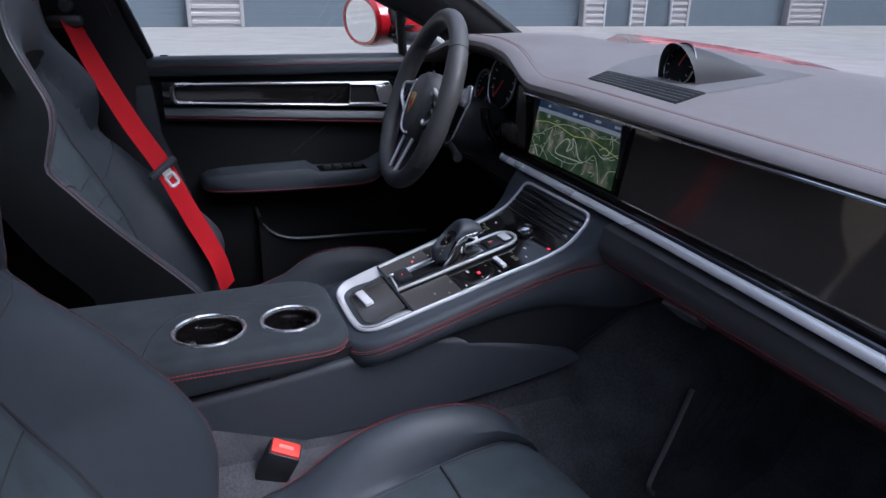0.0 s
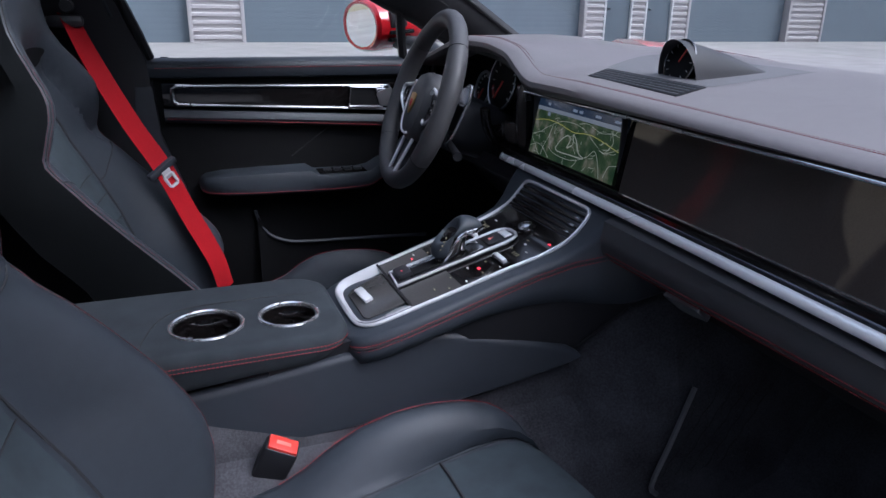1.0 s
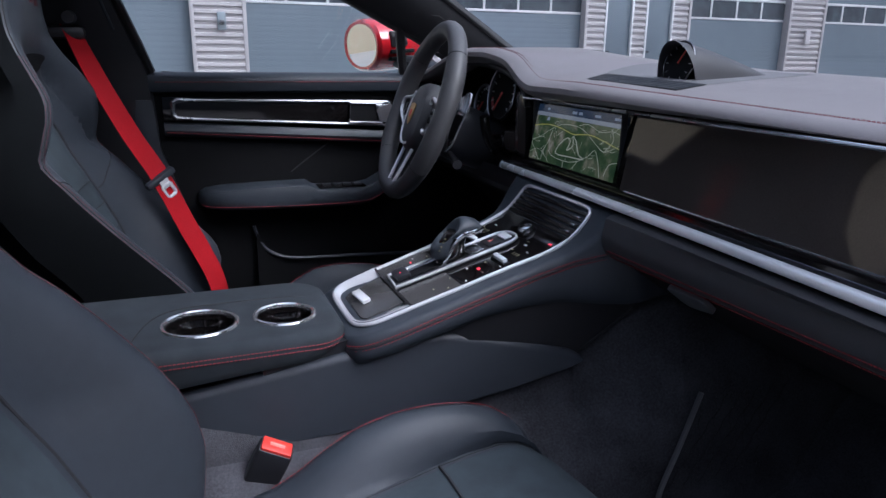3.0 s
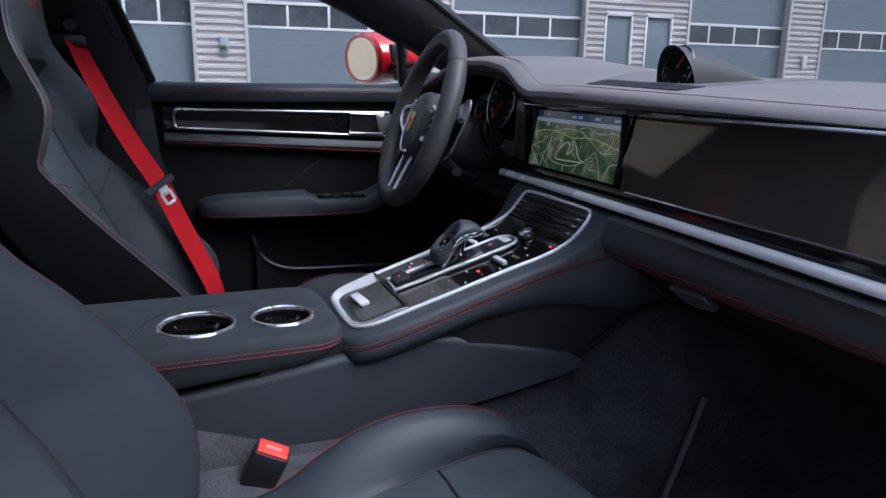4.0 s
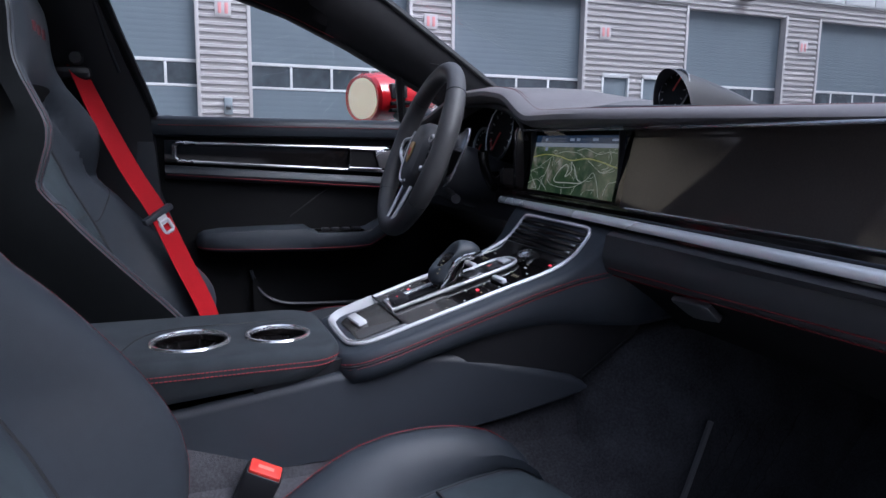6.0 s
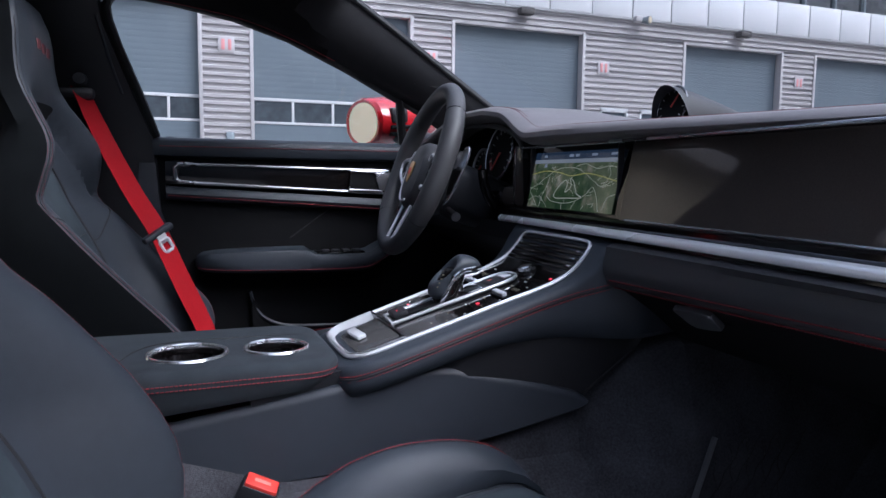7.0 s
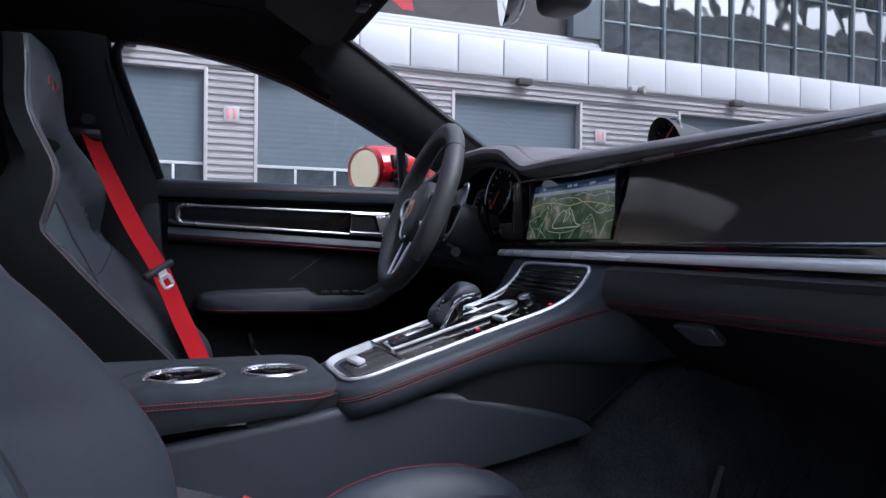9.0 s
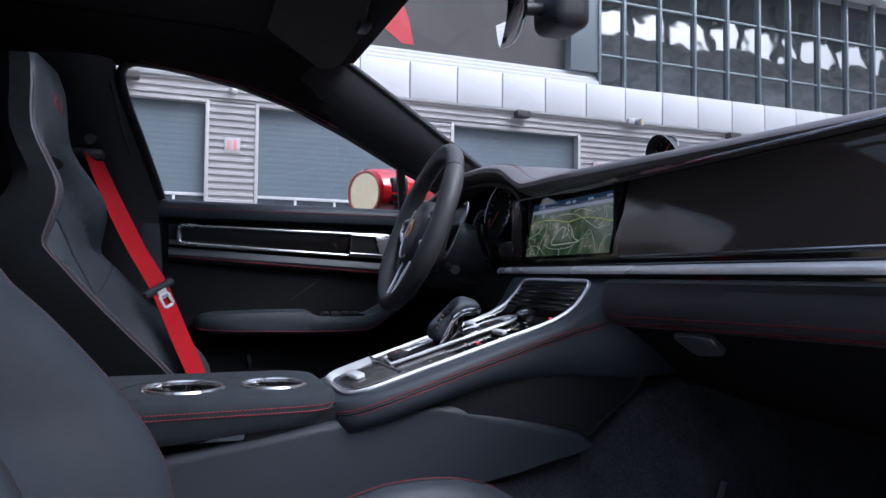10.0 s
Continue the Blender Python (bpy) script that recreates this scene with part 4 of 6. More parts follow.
# ---------- seats ----------
# by height: the bolster's crest (x), its half width, the insert's seam (x) and the seam's half width
DRIVER_BACK = dict(
    crest=[(0.46, 0.040), (0.50, 0.055), (0.549, 0.066), (0.586, 0.069), (0.61, 0.064), (0.63, 0.053), (0.66, 0.026), (0.70, -0.014), (0.74, -0.053), (0.78, -0.090),
           (0.813, -0.119), (0.836, -0.140), (0.848, -0.143), (0.875, -0.136), (0.905, -0.129), (0.930, -0.130), (0.95, -0.139), (0.975, -0.154), (1.0, -0.170), (1.03, -0.184),
           (1.06, -0.188), (1.10, -0.189), (1.135, -0.193), (1.155, -0.201), (1.164, -0.212)],
    half=[(0.46, 0.196), (0.66, 0.194), (0.78, 0.190), (0.843, 0.180), (0.88, 0.175), (0.925, 0.160), (0.964, 0.142), (1.0, 0.117), (1.03, 0.104), (1.08, 0.096), (1.12, 0.090), (1.145, 0.078), (1.158, 0.060), (1.164, 0.035)],
    seam=[(0.46, -0.055), (0.60, -0.075), (0.696, -0.107), (0.761, -0.137), (0.829, -0.172), (0.90, -0.198), (0.95, -0.199), (0.98, -0.196), (1.03, -0.184), (1.08, -0.180), (1.12, -0.183), (1.15, -0.192), (1.164, -0.206)],
    inset=[(0.46, 0.088), (0.80, 0.083), (0.86, 0.076), (0.89, 0.064), (0.905, 0.044), (0.911, 0.02)], top=0.911)
PASSENGER_BACK = dict(
    crest=[(0.44, 0.008), (0.483, 0.015), (0.52, 0.019), (0.548, 0.020), (0.589, 0.012), (0.623, -0.004), (0.664, -0.030), (0.698, -0.057), (0.728, -0.082), (0.758, -0.109), (0.787, -0.138),
           (0.82, -0.160), (0.86, -0.158), (0.92, -0.150), (0.96, -0.165), (1.0, -0.192), (1.03, -0.205), (1.08, -0.208), (1.13, -0.214), (1.16, -0.23)],
    half=[(0.44, 0.268), (0.60, 0.272), (0.75, 0.268), (0.83, 0.25), (0.88, 0.24), (0.93, 0.22), (0.97, 0.18), (1.0, 0.14), (1.03, 0.115), (1.08, 0.105), (1.12, 0.10), (1.145, 0.085), (1.16, 0.05)],
    seam=[(0.44, -0.062), (0.50, -0.075), (0.568, -0.100), (0.62, -0.124), (0.661, -0.147), (0.75, -0.185), (0.85, -0.215), (0.95, -0.215), (1.03, -0.205), (1.10, -0.202), (1.16, -0.225)],
    inset=[(0.44, 0.162), (0.66, 0.16), (0.80, 0.13), (0.88, 0.10), (0.905, 0.06), (0.911, 0.02)], top=0.911)


def back_x(B, z, w):
    """Front of the backrest at height z, w metres from its middle."""
    h, xe, xs = lerp(B["half"], z), lerp(B["crest"], z), lerp(B["seam"], z)
    ws = lerp(B["inset"][:4], z) * (1 - 0.4 * soft(0.94, 1.02, z))
    a = abs(w)
    if a <= ws:
        return xs - 0.014 * (1 - (a / ws) ** 2) * soft(1.04, 0.90, z)
    t = min(1.0, (a - ws) / (h - ws))
    puff = t + 0.13 * math.sin(math.pi * t) - 0.10 * math.sin(2 * math.pi * t)
    x = xs + (xe - xs) * puff - 0.008 * max(0.0, (t - 0.88) / 0.12) ** 2
    # the fold between the shoulder wing and the lower bolster
    fold = soft(0.80, 0.84, z) * soft(1.0, 0.95, z)
    tc = lerp([(0.82, 0.86), (0.86, 0.66), (0.92, 0.40), (0.97, 0.18)], z)
    return x - 0.014 * fold * math.exp(-((t - tc) / 0.10) ** 2)


def sport_seat(cy, B, label, turn, cushion, end_x):
    st = thing("sport_seat", (-0.12, cy, 0.25), label, "car seat", "front seats")
    z1 = B["half"][-1][0]
    zs = [B["half"][0][0] + (z1 - B["half"][0][0]) * i / 56 for i in range(54)] + [z1 - 0.012, z1 - 0.006, z1 - 0.002, z1]
    us = [math.sin(k / 24 * math.pi / 2) * 0.55 + k / 24 * 0.45 for k in range(25)]
    us = [-u for u in reversed(us[1:])] + us
    rows, shell = [], []
    for z in zs:
        h = lerp(B["half"], z)
        rows.append([(back_x(B, z, h * u), cy + h * u, z) for u in us])
        xe = rows[-1][0][0]
        bx = lerp(B["crest"], z) - lerp([(0.44, 0.20), (0.7, 0.18), (0.86, 0.13), (0.95, 0.075), (1.05, 0.045), (z1, 0.02)], z)
        side = [(xe + 0.0004, h), (xe - 0.010, h * 1.002), (xe - 0.03, h * 1.0), ((xe + bx) / 2, h * 0.985), (bx + 0.02, h * 0.92), (bx, h * 0.7)]
        shell.append([(x, cy + w, z) for x, w in side] + [(x, cy - w, z) for x, w in reversed(side)])
    bm = bmesh.new()
    sheet(bm, rows)
    part("backrest", bm, LEATHER, st, "dark leather backrest with deep side bolsters and headrest")
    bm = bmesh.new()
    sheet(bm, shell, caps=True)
    part("seat_shell", bm, SIDE_LEATHER, st, "backrest sides and shell, leather blackened for shade")
    # suede insert, its seams and cross seams
    zi = list(np.linspace(B["half"][0][0] + 0.005, 0.88, 26)) + [0.89, 0.899, 0.905, 0.909, 0.911]
    bm = bmesh.new()
    sheet(bm, [[(back_x(B, z, lerp(B["inset"], z) * u) + 0.0030 - 0.0045 * (abs(u) > 0.97), cy + lerp(B["inset"], z) * u, z) for u in np.linspace(-1, 1, 15)] for z in zi])
    part("back_insert", bm, SUEDE, st, "grey suede backrest insert")
    edge = lambda s, out: [(back_x(B, z, lerp(B["inset"], z) + out) + 0.0008, cy + s * (lerp(B["inset"], z) + out), z) for z in zi]
    line("seam", edge(-1, 0.002) + list(reversed(edge(1, 0.002))), 0.0022, SEAM, st, 0, 6)
    for z in (0.69, 0.735, 0.775):
        line("seam", [(back_x(B, z - 0.012 * (1 - abs(u)), lerp(B["inset"], z) * u) + 0.0032, cy + lerp(B["inset"], z) * u, z - 0.012 * (1 - abs(u))) for u in np.linspace(-0.96, 0.96, 9)], 0.0012, SEAM, st, 0, 5)
    for s in (-1, 1):
        at = lambda z, f: (back_x(B, z, lerp(B["half"], z) * f) + 0.0004, cy + s * lerp(B["half"], z) * f, z)
        for f in (0.965, 0.995):
            line("stitching", [at(z, f) for z in np.linspace(0.47, 1.0, 60)], 0.00045, STITCH_DULL, st, 0, 5)
        line("edge_piping", [at(z, 0.98) for z in np.linspace(0.47, 1.12, 70)], 0.0011, SEAM, st, 0, 5)
        # seam across the bolster below the wing
        line("seam", [at(0.815 - 0.044 * soft(0.95, 0.5, f) - 0.012 * soft(0.7, 0.45, f), f) for f in np.linspace(0.97, 0.46, 14)], 0.0014, SEAM, st, 0, 5)
    # opening under the headrest: a black mouth with a soft lip
    slot = [(0.018 + 0.046 * math.cos(a), 0.984 + 0.019 * math.sin(a) + 0.004 * math.cos(2 * a)) for a in np.linspace(0, 2 * math.pi, 33)[:-1]]
    bm = bmesh.new()
    sheet(bm, [[(back_x(B, 0.984 + (z - 0.984) * k, 0.018 + (w - 0.018) * k) + 0.0016, cy + 0.018 + (w - 0.018) * k, 0.984 + (z - 0.984) * k) for w, z in slot] for k in (1.0, 0.75, 0.5, 0.25, 0.02)], close_v=True)
    part("belt_slot", bm, BLACK, st, "black opening under the headrest")
    for k in range(3):
        y = -0.030 + k * 0.024
        block("headrest_mark", (back_x(B, 1.09, y) - 0.001, cy + y, 1.082 - 0.004 * k), (back_x(B, 1.09, y) + 0.0012, cy + y + 0.017, 1.098 - 0.004 * k), 0.0004, STITCH_DULL, st, "red embroidered mark")
    # cushion: rows front to back of (x, bolster top, middle height)
    half, ins = B["half"][0][1] - 0.002, B["inset"][0][1]
    ends = [(-0.12, 0.46, 0.43)] + cushion
    rows, inner = [], []
    for x, zt, zm in ends:
        k = soft(end_x + 0.002, end_x - 0.07, x)
        w = half * (0.95 + 0.05 * k)
        seam_w = lerp([(0.0, 0.74), (0.22, 0.75), (end_x - 0.02, 0.86)], x) * w
        crown = 0.035 * soft(end_x - 0.14, end_x - 0.01, x)
        sec = [(w * 0.98, 0.34), (w * 1.02, zt - 0.07), (w * 1.02, zt - 0.030), (w * 1.0, zt - 0.010), (w * 0.965, zt - 0.001), (w * 0.925, zt), (w * 0.87, zt - 0.010), (w * 0.82, zt - (zt - zm) * 0.45),
               (seam_w * 0.5 + w * 0.40, zm + (zt - zm) * 0.22), (seam_w, zm + 0.004), (seam_w * 0.93, zm), (seam_w * 0.5, zm - 0.002), (0.0, zm - 0.003)]
        sec = [(min(a, w * 1.02), z) for a, z in sec]
        full = [(-a, z) for a, z in sec] + list(reversed(sec[:-1]))
        rows.append([(x + crown * (1 - (a / w) ** 2), cy + a, z) for a, z in full])
        if x > -0.1:
            inner.append([(x + crown * (1 - (f * seam_w / w) ** 2), cy + f * seam_w, zm + (0.005 if abs(f) < 0.97 else 0.001)) for f in np.linspace(-0.985, 0.985, 13)])
    last = [(p[0] - 0.02, p[1], 0.34) for p in rows[-1]]
    bm = bmesh.new()
    sheet(bm, rows + [last], caps=True)
    part("cushion", bm, LEATHER, st, "leather seat cushion with raised bolsters")
    n = next(i for i, e in enumerate(ends[1:]) if e[0] > end_x - 0.13)
    for rows_i in (inner[:n], inner[n - 1:]):
        bm = bmesh.new()
        sheet(bm, rows_i)
        part("cushion_insert", bm, SUEDE, st, "grey suede cushion insert")
    cross = [Vector(p) + Vector((0, 0, 0.0008)) for p in inner[n - 1]]
    line("seam", cross, 0.0026, SEAM, st, 0, 6)
    for s in (0, -1):
        line("seam", [Vector(r[s]) + Vector((0, 0, 0.001)) for r in inner], 0.0018, SEAM, st, 0, 5)
    for c in (3, 4):
        for i in (c, -1 - c):
            line("stitching", [Vector(r[i]) + Vector((0, 0, 0.0006)) for r in rows[2:]], 0.0008, STITCH, st, 4)
    bm = bmesh.new()
    box(bm, (-0.14, cy - half * 0.85, 0.25), (end_x - 0.06, cy + half * 0.85, 0.40), 0.02)
    part("seat_base", bm, PLASTIC, st)
    st.rotation_euler = (0, 0, radians(turn))
    return st


sport_seat(0.540, PASSENGER_BACK, "dark leather sport seat with grey suede inserts beside the console", 0,
           [(0.04, 0.455, 0.440), (0.095, 0.470, 0.447), (0.13, 0.488, 0.452), (0.165, 0.512, 0.460), (0.207, 0.534, 0.468), (0.257, 0.547, 0.476), (0.305, 0.550, 0.483), (0.35, 0.546, 0.488),
            (0.39, 0.535, 0.490), (0.415, 0.520, 0.487), (0.434, 0.500, 0.478), (0.446, 0.478, 0.465), (0.450, 0.45, 0.445)], 0.450)
sport_seat(1.330, DRIVER_BACK, "dark leather driver's seat with grey suede inserts behind the wheel", -7,
           [(0.06, 0.47, 0.43), (0.14, 0.485, 0.445), (0.19, 0.505, 0.46), (0.225, 0.530, 0.468), (0.26, 0.548, 0.475), (0.30, 0.556, 0.482), (0.34, 0.557, 0.488), (0.38, 0.554, 0.492),
            (0.415, 0.546, 0.494), (0.44, 0.530, 0.49), (0.458, 0.507, 0.48), (0.466, 0.485, 0.468), (0.468, 0.46, 0.45)], 0.468)

# passenger belt buckle
bk = thing("belt_buckle", (0.10, 0.832, 0.40), "black seat belt buckle with a bright red release button", "buckle")
bm_m = Matrix.Translation((0.108, 0.822, 0.514)) @ Euler((math.radians(14), math.radians(24), math.radians(-12))).to_matrix().to_4x4()
block("case", (-0.023, -0.014, -0.068), (0.023, 0.014, -0.003), 0.005, PLASTIC, bk, m=bm_m)
block("release_button", (-0.020, -0.0115, -0.006), (0.020, 0.0115, 0.0005), 0.002, BUCKLE_RED, bk, "bright red button", bm_m)
block("button_mark", (-0.010, -0.003, 0.0005), (0.010, 0.003, 0.0009), 0, BUTTON_MARK, bk, m=bm_m)
block("strap", (-0.014, -0.006, -0.14), (0.014, 0.006, -0.06), 0.003, RUBBER, bk, m=bm_m)

# storage net in the footwell
net = thing("storage_net", (0.70, 0.76, 0.34), "black elastic storage net with a grey edge bar", "storage net")
line("edge_bar", [(0.726, 0.748, 0.520), (0.690, 0.743, 0.435), (0.662, 0.739, 0.375), (0.66, 0.738, 0.355), (0.67, 0.738, 0.345)], 0.0045, HANDLE, net)
for i in range(5):
    for s in (-1, 1):
        pts = [(0.685 + 0.030 * i + 0.045 * f + (0.055 * (f if s > 0 else 1 - f)) + 0.003 * math.sin(f * 25), 0.752, 0.36 + 0.15 * f) for f in np.linspace(0, 1, 16)]
        line("net_cord", pts, 0.0007, RUBBER, net, 0, 5)

# ---------- steering wheel ----------
sw = thing("steering_wheel", (0.56, 1.365, 0.86), "dark leather sport steering wheel with satin chrome spokes", "steering wheel")
WC = Vector((0.478, 1.335, 0.895))
TL = math.radians(20.5)
WM = Matrix.Translation(WC) @ pose(0, 0, 0, 0, 0, -5) @ Matrix(((0, math.sin(TL), -math.cos(TL), 0), (-1, 0, 0, 0), (0, math.cos(TL), math.sin(TL), 0), (0, 0, 0, 1)))


def wheel_part(name, bm, material, label="", parent=None):
    bmesh.ops.transform(bm, matrix=WM, verts=bm.verts)
    return part(name, bm, material, parent or sw, label)


WR = 0.168
bm = bmesh.new()
ang = np.linspace(0, 2 * math.pi, 73)[:-1]
tube(bm, [(WR * math.cos(a), (WR - 0.006 * max(0, -math.sin(a)) ** 4) * math.sin(a), 0) for a in ang],
     [0.0178 + 0.0022 * max(0, math.cos(2 * (abs(math.atan2(math.sin(a), abs(math.cos(a)))) - 0.35))) ** 3 for a in ang], 14, True)
rim = wheel_part("rim", bm, WHEEL, "dark leather rim")
for a in (0.72, math.pi - 0.72, -0.62, math.pi + 0.62):
    bm = bmesh.new()
    d, t = Vector((math.cos(a), math.sin(a), 0)), Vector((0, 0, 1))
    tube(bm, [d * WR + d * math.cos(k * math.pi / 9) * 0.0190 + t * math.sin(k * math.pi / 9) * 0.0190 for k in range(18)], 0.0007, 4, True)
    wheel_part("rim_seam", bm, SEAM, "", rim)
bm = bmesh.new()
rows = []
for z, k in ((-0.075, 0.75), (-0.055, 0.95), (-0.02, 1.0), (-0.002, 0.97), (0.009, 0.85), (0.013, 0.6), (0.014, 0.2)):
    rows.append([(0.060 * k * math.copysign(abs(math.cos(a)) ** 0.8, math.cos(a)), -0.010 + 0.072 * k * math.copysign(abs(math.sin(a)) ** 0.85, math.sin(a)), z) for a in np.linspace(0, 2 * math.pi, 33)[:-1]])
sheet(bm, rows, close_v=True, caps=True)
wheel_part("hub_pad", bm, WHEEL, "dark leather airbag pad")
bm = bmesh.new()
tube(bm, [(0.048 * math.copysign(abs(math.cos(a)) ** 0.8, math.cos(a)), -0.010 + 0.058 * math.copysign(abs(math.sin(a)) ** 0.85, math.sin(a)), 0.0105) for a in np.linspace(math.pi * 0.72, 1.62 * math.pi, 33)], 0.0026, 6)
wheel_part("pad_trim", bm, SATIN)
bm = bmesh.new()
slab(bm, [(0.017 * x, -0.008 + 0.022 * y, 0.0142) for x, y in ((-1, 0.9), (0, 1), (1, 0.9), (0.95, 0), (0.6, -0.7), (0, -1), (-0.6, -0.7), (-0.95, 0))], (0, 0, 0.002), 0.0006)
wheel_part("badge", bm, mat("gold_badge", (0.62, 0.40, 0.16), 0.35, 0.9, vary=0.3, scale=400), "small gold shield badge")
bm = bmesh.new()
slab(bm, [(0.006 * x, -0.008 + 0.008 * y, 0.0163) for x, y in ((-1, 1), (1, 1), (0.9, -0.4), (0, -1), (-0.9, -0.4))], (0, 0, 0.0008))
wheel_part("badge_centre", bm, SIGN_RED)
for s in (-1, 1):
    bm = bmesh.new()
    slab(bm, [(s * 0.050, 0.026, -0.006), (s * 0.105, 0.022, -0.002), (s * 0.160, 0.016, 0.002), (s * 0.160, -0.016, 0.002), (s * 0.10, -0.030, -0.002), (s * 0.050, -0.040, -0.006)], (0, 0, -0.014))
    sp = wheel_part("side_spoke", bm, PLASTIC)
    bm = bmesh.new()
    tube(bm, spline([(s * 0.054, 0.028, -0.003), (s * 0.10, 0.025, 0.001), (s * 0.130, 0.020, 0.004), (s * 0.137, 0.006, 0.004), (s * 0.126, -0.014, 0.002), (s * 0.058, -0.036, -0.003)], 4, True), 0.0038, 8, True)
    wheel_part("spoke_frame", bm, SATIN, "satin chrome spoke frame", sp)
    for k in range(2):
        bm = bmesh.new()
        box(bm, (s * 0.100 - 0.014, -0.016 + 0.017 * k, -0.006), (s * 0.100 + 0.014, -0.003 + 0.017 * k, 0.003), 0.002)
        wheel_part("spoke_button", bm, GLOSS, "", sp)
    bm = bmesh.new()
    slab(bm, [(s * 0.085, 0.048, -0.040), (s * 0.130, 0.062, -0.044), (s * 0.138, 0.035, -0.046), (s * 0.130, -0.035, -0.044), (s * 0.112, -0.048, -0.042), (s * 0.10, 0.0, -0.040)], (0, 0, -0.003), 0.001)
    pad = wheel_part("shift_paddle", bm, DARK_CHROME, "dark metal shift paddle")
    bm = bmesh.new()
    tube(bm, spline([(s * 0.118, 0.060, -0.044), (s * 0.134, 0.060, -0.046), (s * 0.141, 0.035, -0.048), (s * 0.137, 0.0, -0.046), (s * 0.132, -0.038, -0.044), (s * 0.114, -0.052, -0.042)], 4), 0.0026, 8)
    wheel_part("paddle_edge", bm, DOOR_CHROME, "satin chrome paddle edge", pad)
bm = bmesh.new()
slab(bm, [(-0.030, -0.066, -0.008), (0.030, -0.066, -0.008), (0.022, -0.152, 0.0), (-0.022, -0.152, 0.0)], (0, 0, -0.010))
lo = wheel_part("lower_spoke", bm, PLASTIC)
bm = bmesh.new()
tube(bm, [(-0.028, -0.068, -0.004), (0.028, -0.068, -0.004), (0.030, -0.074, -0.004), (0.021, -0.150, 0.007), (-0.021, -0.150, 0.007), (-0.030, -0.074, -0.004)], 0.0036, 8, True)
wheel_part("spoke_frame", bm, SATIN, "satin chrome spoke frame", lo)
bm = bmesh.new()
rod(bm, (0.075, -0.058, -0.024), (0.075, -0.058, -0.006), 0.014, 0.013, 20)
wheel_part("mode_dial", bm, PLASTIC)
col = thing("steering_column", (0.60, 1.372, 0.78), "black plastic steering column cover with stalks", "steering column")
bm = bmesh.new()
rows = []
for z, w, h in ((-0.045, 0.046, 0.044), (-0.06, 0.060, 0.054), (-0.10, 0.064, 0.058), (-0.16, 0.062, 0.056), (-0.24, 0.06, 0.055)):
    rows.append([WM @ Vector((w * math.copysign(abs(math.cos(a)) ** 0.6, math.cos(a)), -0.012 + h * math.copysign(abs(math.sin(a)) ** 0.6, math.sin(a)), z)) for a in np.linspace(0, 2 * math.pi, 25)[:-1]])
sheet(bm, rows, close_v=True, caps=True)
part("cover", bm, PLASTIC_MID, col)
for s, y in ((-1, 0.0), (1, -0.055)):
    bm = bmesh.new()
    tube(bm, [WM @ Vector(p) for p in ((s * 0.06, y, -0.07), (s * 0.11, y - 0.008, -0.068), (s * 0.145, y - 0.012, -0.064))], [0.006, 0.007, 0.009], 10)
    part("stalk", bm, PLASTIC, col)
bm = bmesh.new()
tube(bm, spline([(0.553, 1.186, 0.897), (0.556, 1.188, 0.880), (0.564, 1.194, 0.860), (0.578, 1.206, 0.842), (0.596, 1.225, 0.828), (0.612, 1.246, 0.824)], 5), 0.0095, 10)
part("key_bracket", bm, GLOSS, col, "glossy black ignition bracket")
bm = bmesh.new()
rod(bm, (0.625, 1.238, 0.842), (0.594, 1.236, 0.840), 0.018, 0.017, 24)
ik = part("ignition_knob", bm, GLOSS, col)
bm = bmesh.new()
rod(bm, (0.596, 1.236, 0.840), (0.588, 1.2355, 0.8395), 0.011, 0.010, 20)
part("knob_cap", bm, SATIN, ik, "silver knob cap")

# pedals
pedal = thing("pedal", (0.88, 1.30, 0.32), "ribbed metal foot pedal in the driver's footwell", "pedal")
bm = bmesh.new()
box(bm, (0.86, 1.27, 0.36), (0.875, 1.34, 0.46), 0.004)
part("plate", bm, DARK_CHROME, pedal)

# ---------- driver's door ----------
door = thing("driver_door", (0.3, 1.70, 0.35), "closed driver's door with leather ledge, glossy trim and armrest", "car door")
DY = 1.64


def door_roll(name, prof, x0, x1, material, label="", drop=lambda x: 0.0, n=24):
    bm = bmesh.new()
    sheet(bm, [[(x, DY + dy, z + drop(x)) for dy, z in prof] for x in np.linspace(x0, x1, n)], close_v=True, caps=True)
    return part(name, bm, material, door, label)


door_roll("top_ledge", [(0.06, 0.958), (0.02, 0.962), (0.006, 0.960), (-0.004, 0.954), (-0.008, 0.945), (-0.007, 0.932), (-0.002, 0.922), (0.01, 0.917), (0.06, 0.915)], -0.024, 0.86, LEATHER, "leather-covered door ledge")
line("stitching", [(x, DY - 0.0088, 0.942) for x in np.linspace(-0.01, 0.84, 20)], 0.0009, STITCH, door, 0, 5)
bm = bmesh.new()
rod(bm, (0.012, 1.668, 0.960), (0.012, 1.668, 0.9635), 0.009, 0.008, 16)
part("lock_pin", bm, TRIM_PLASTIC, door)
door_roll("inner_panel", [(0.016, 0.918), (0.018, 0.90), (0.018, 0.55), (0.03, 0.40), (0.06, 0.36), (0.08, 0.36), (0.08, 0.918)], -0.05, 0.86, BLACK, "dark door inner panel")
trim_top = lambda x: 0.9045 - 0.018 * x
trim_bot = lambda x: 0.866 - 0.052 * x
bm = bmesh.new()
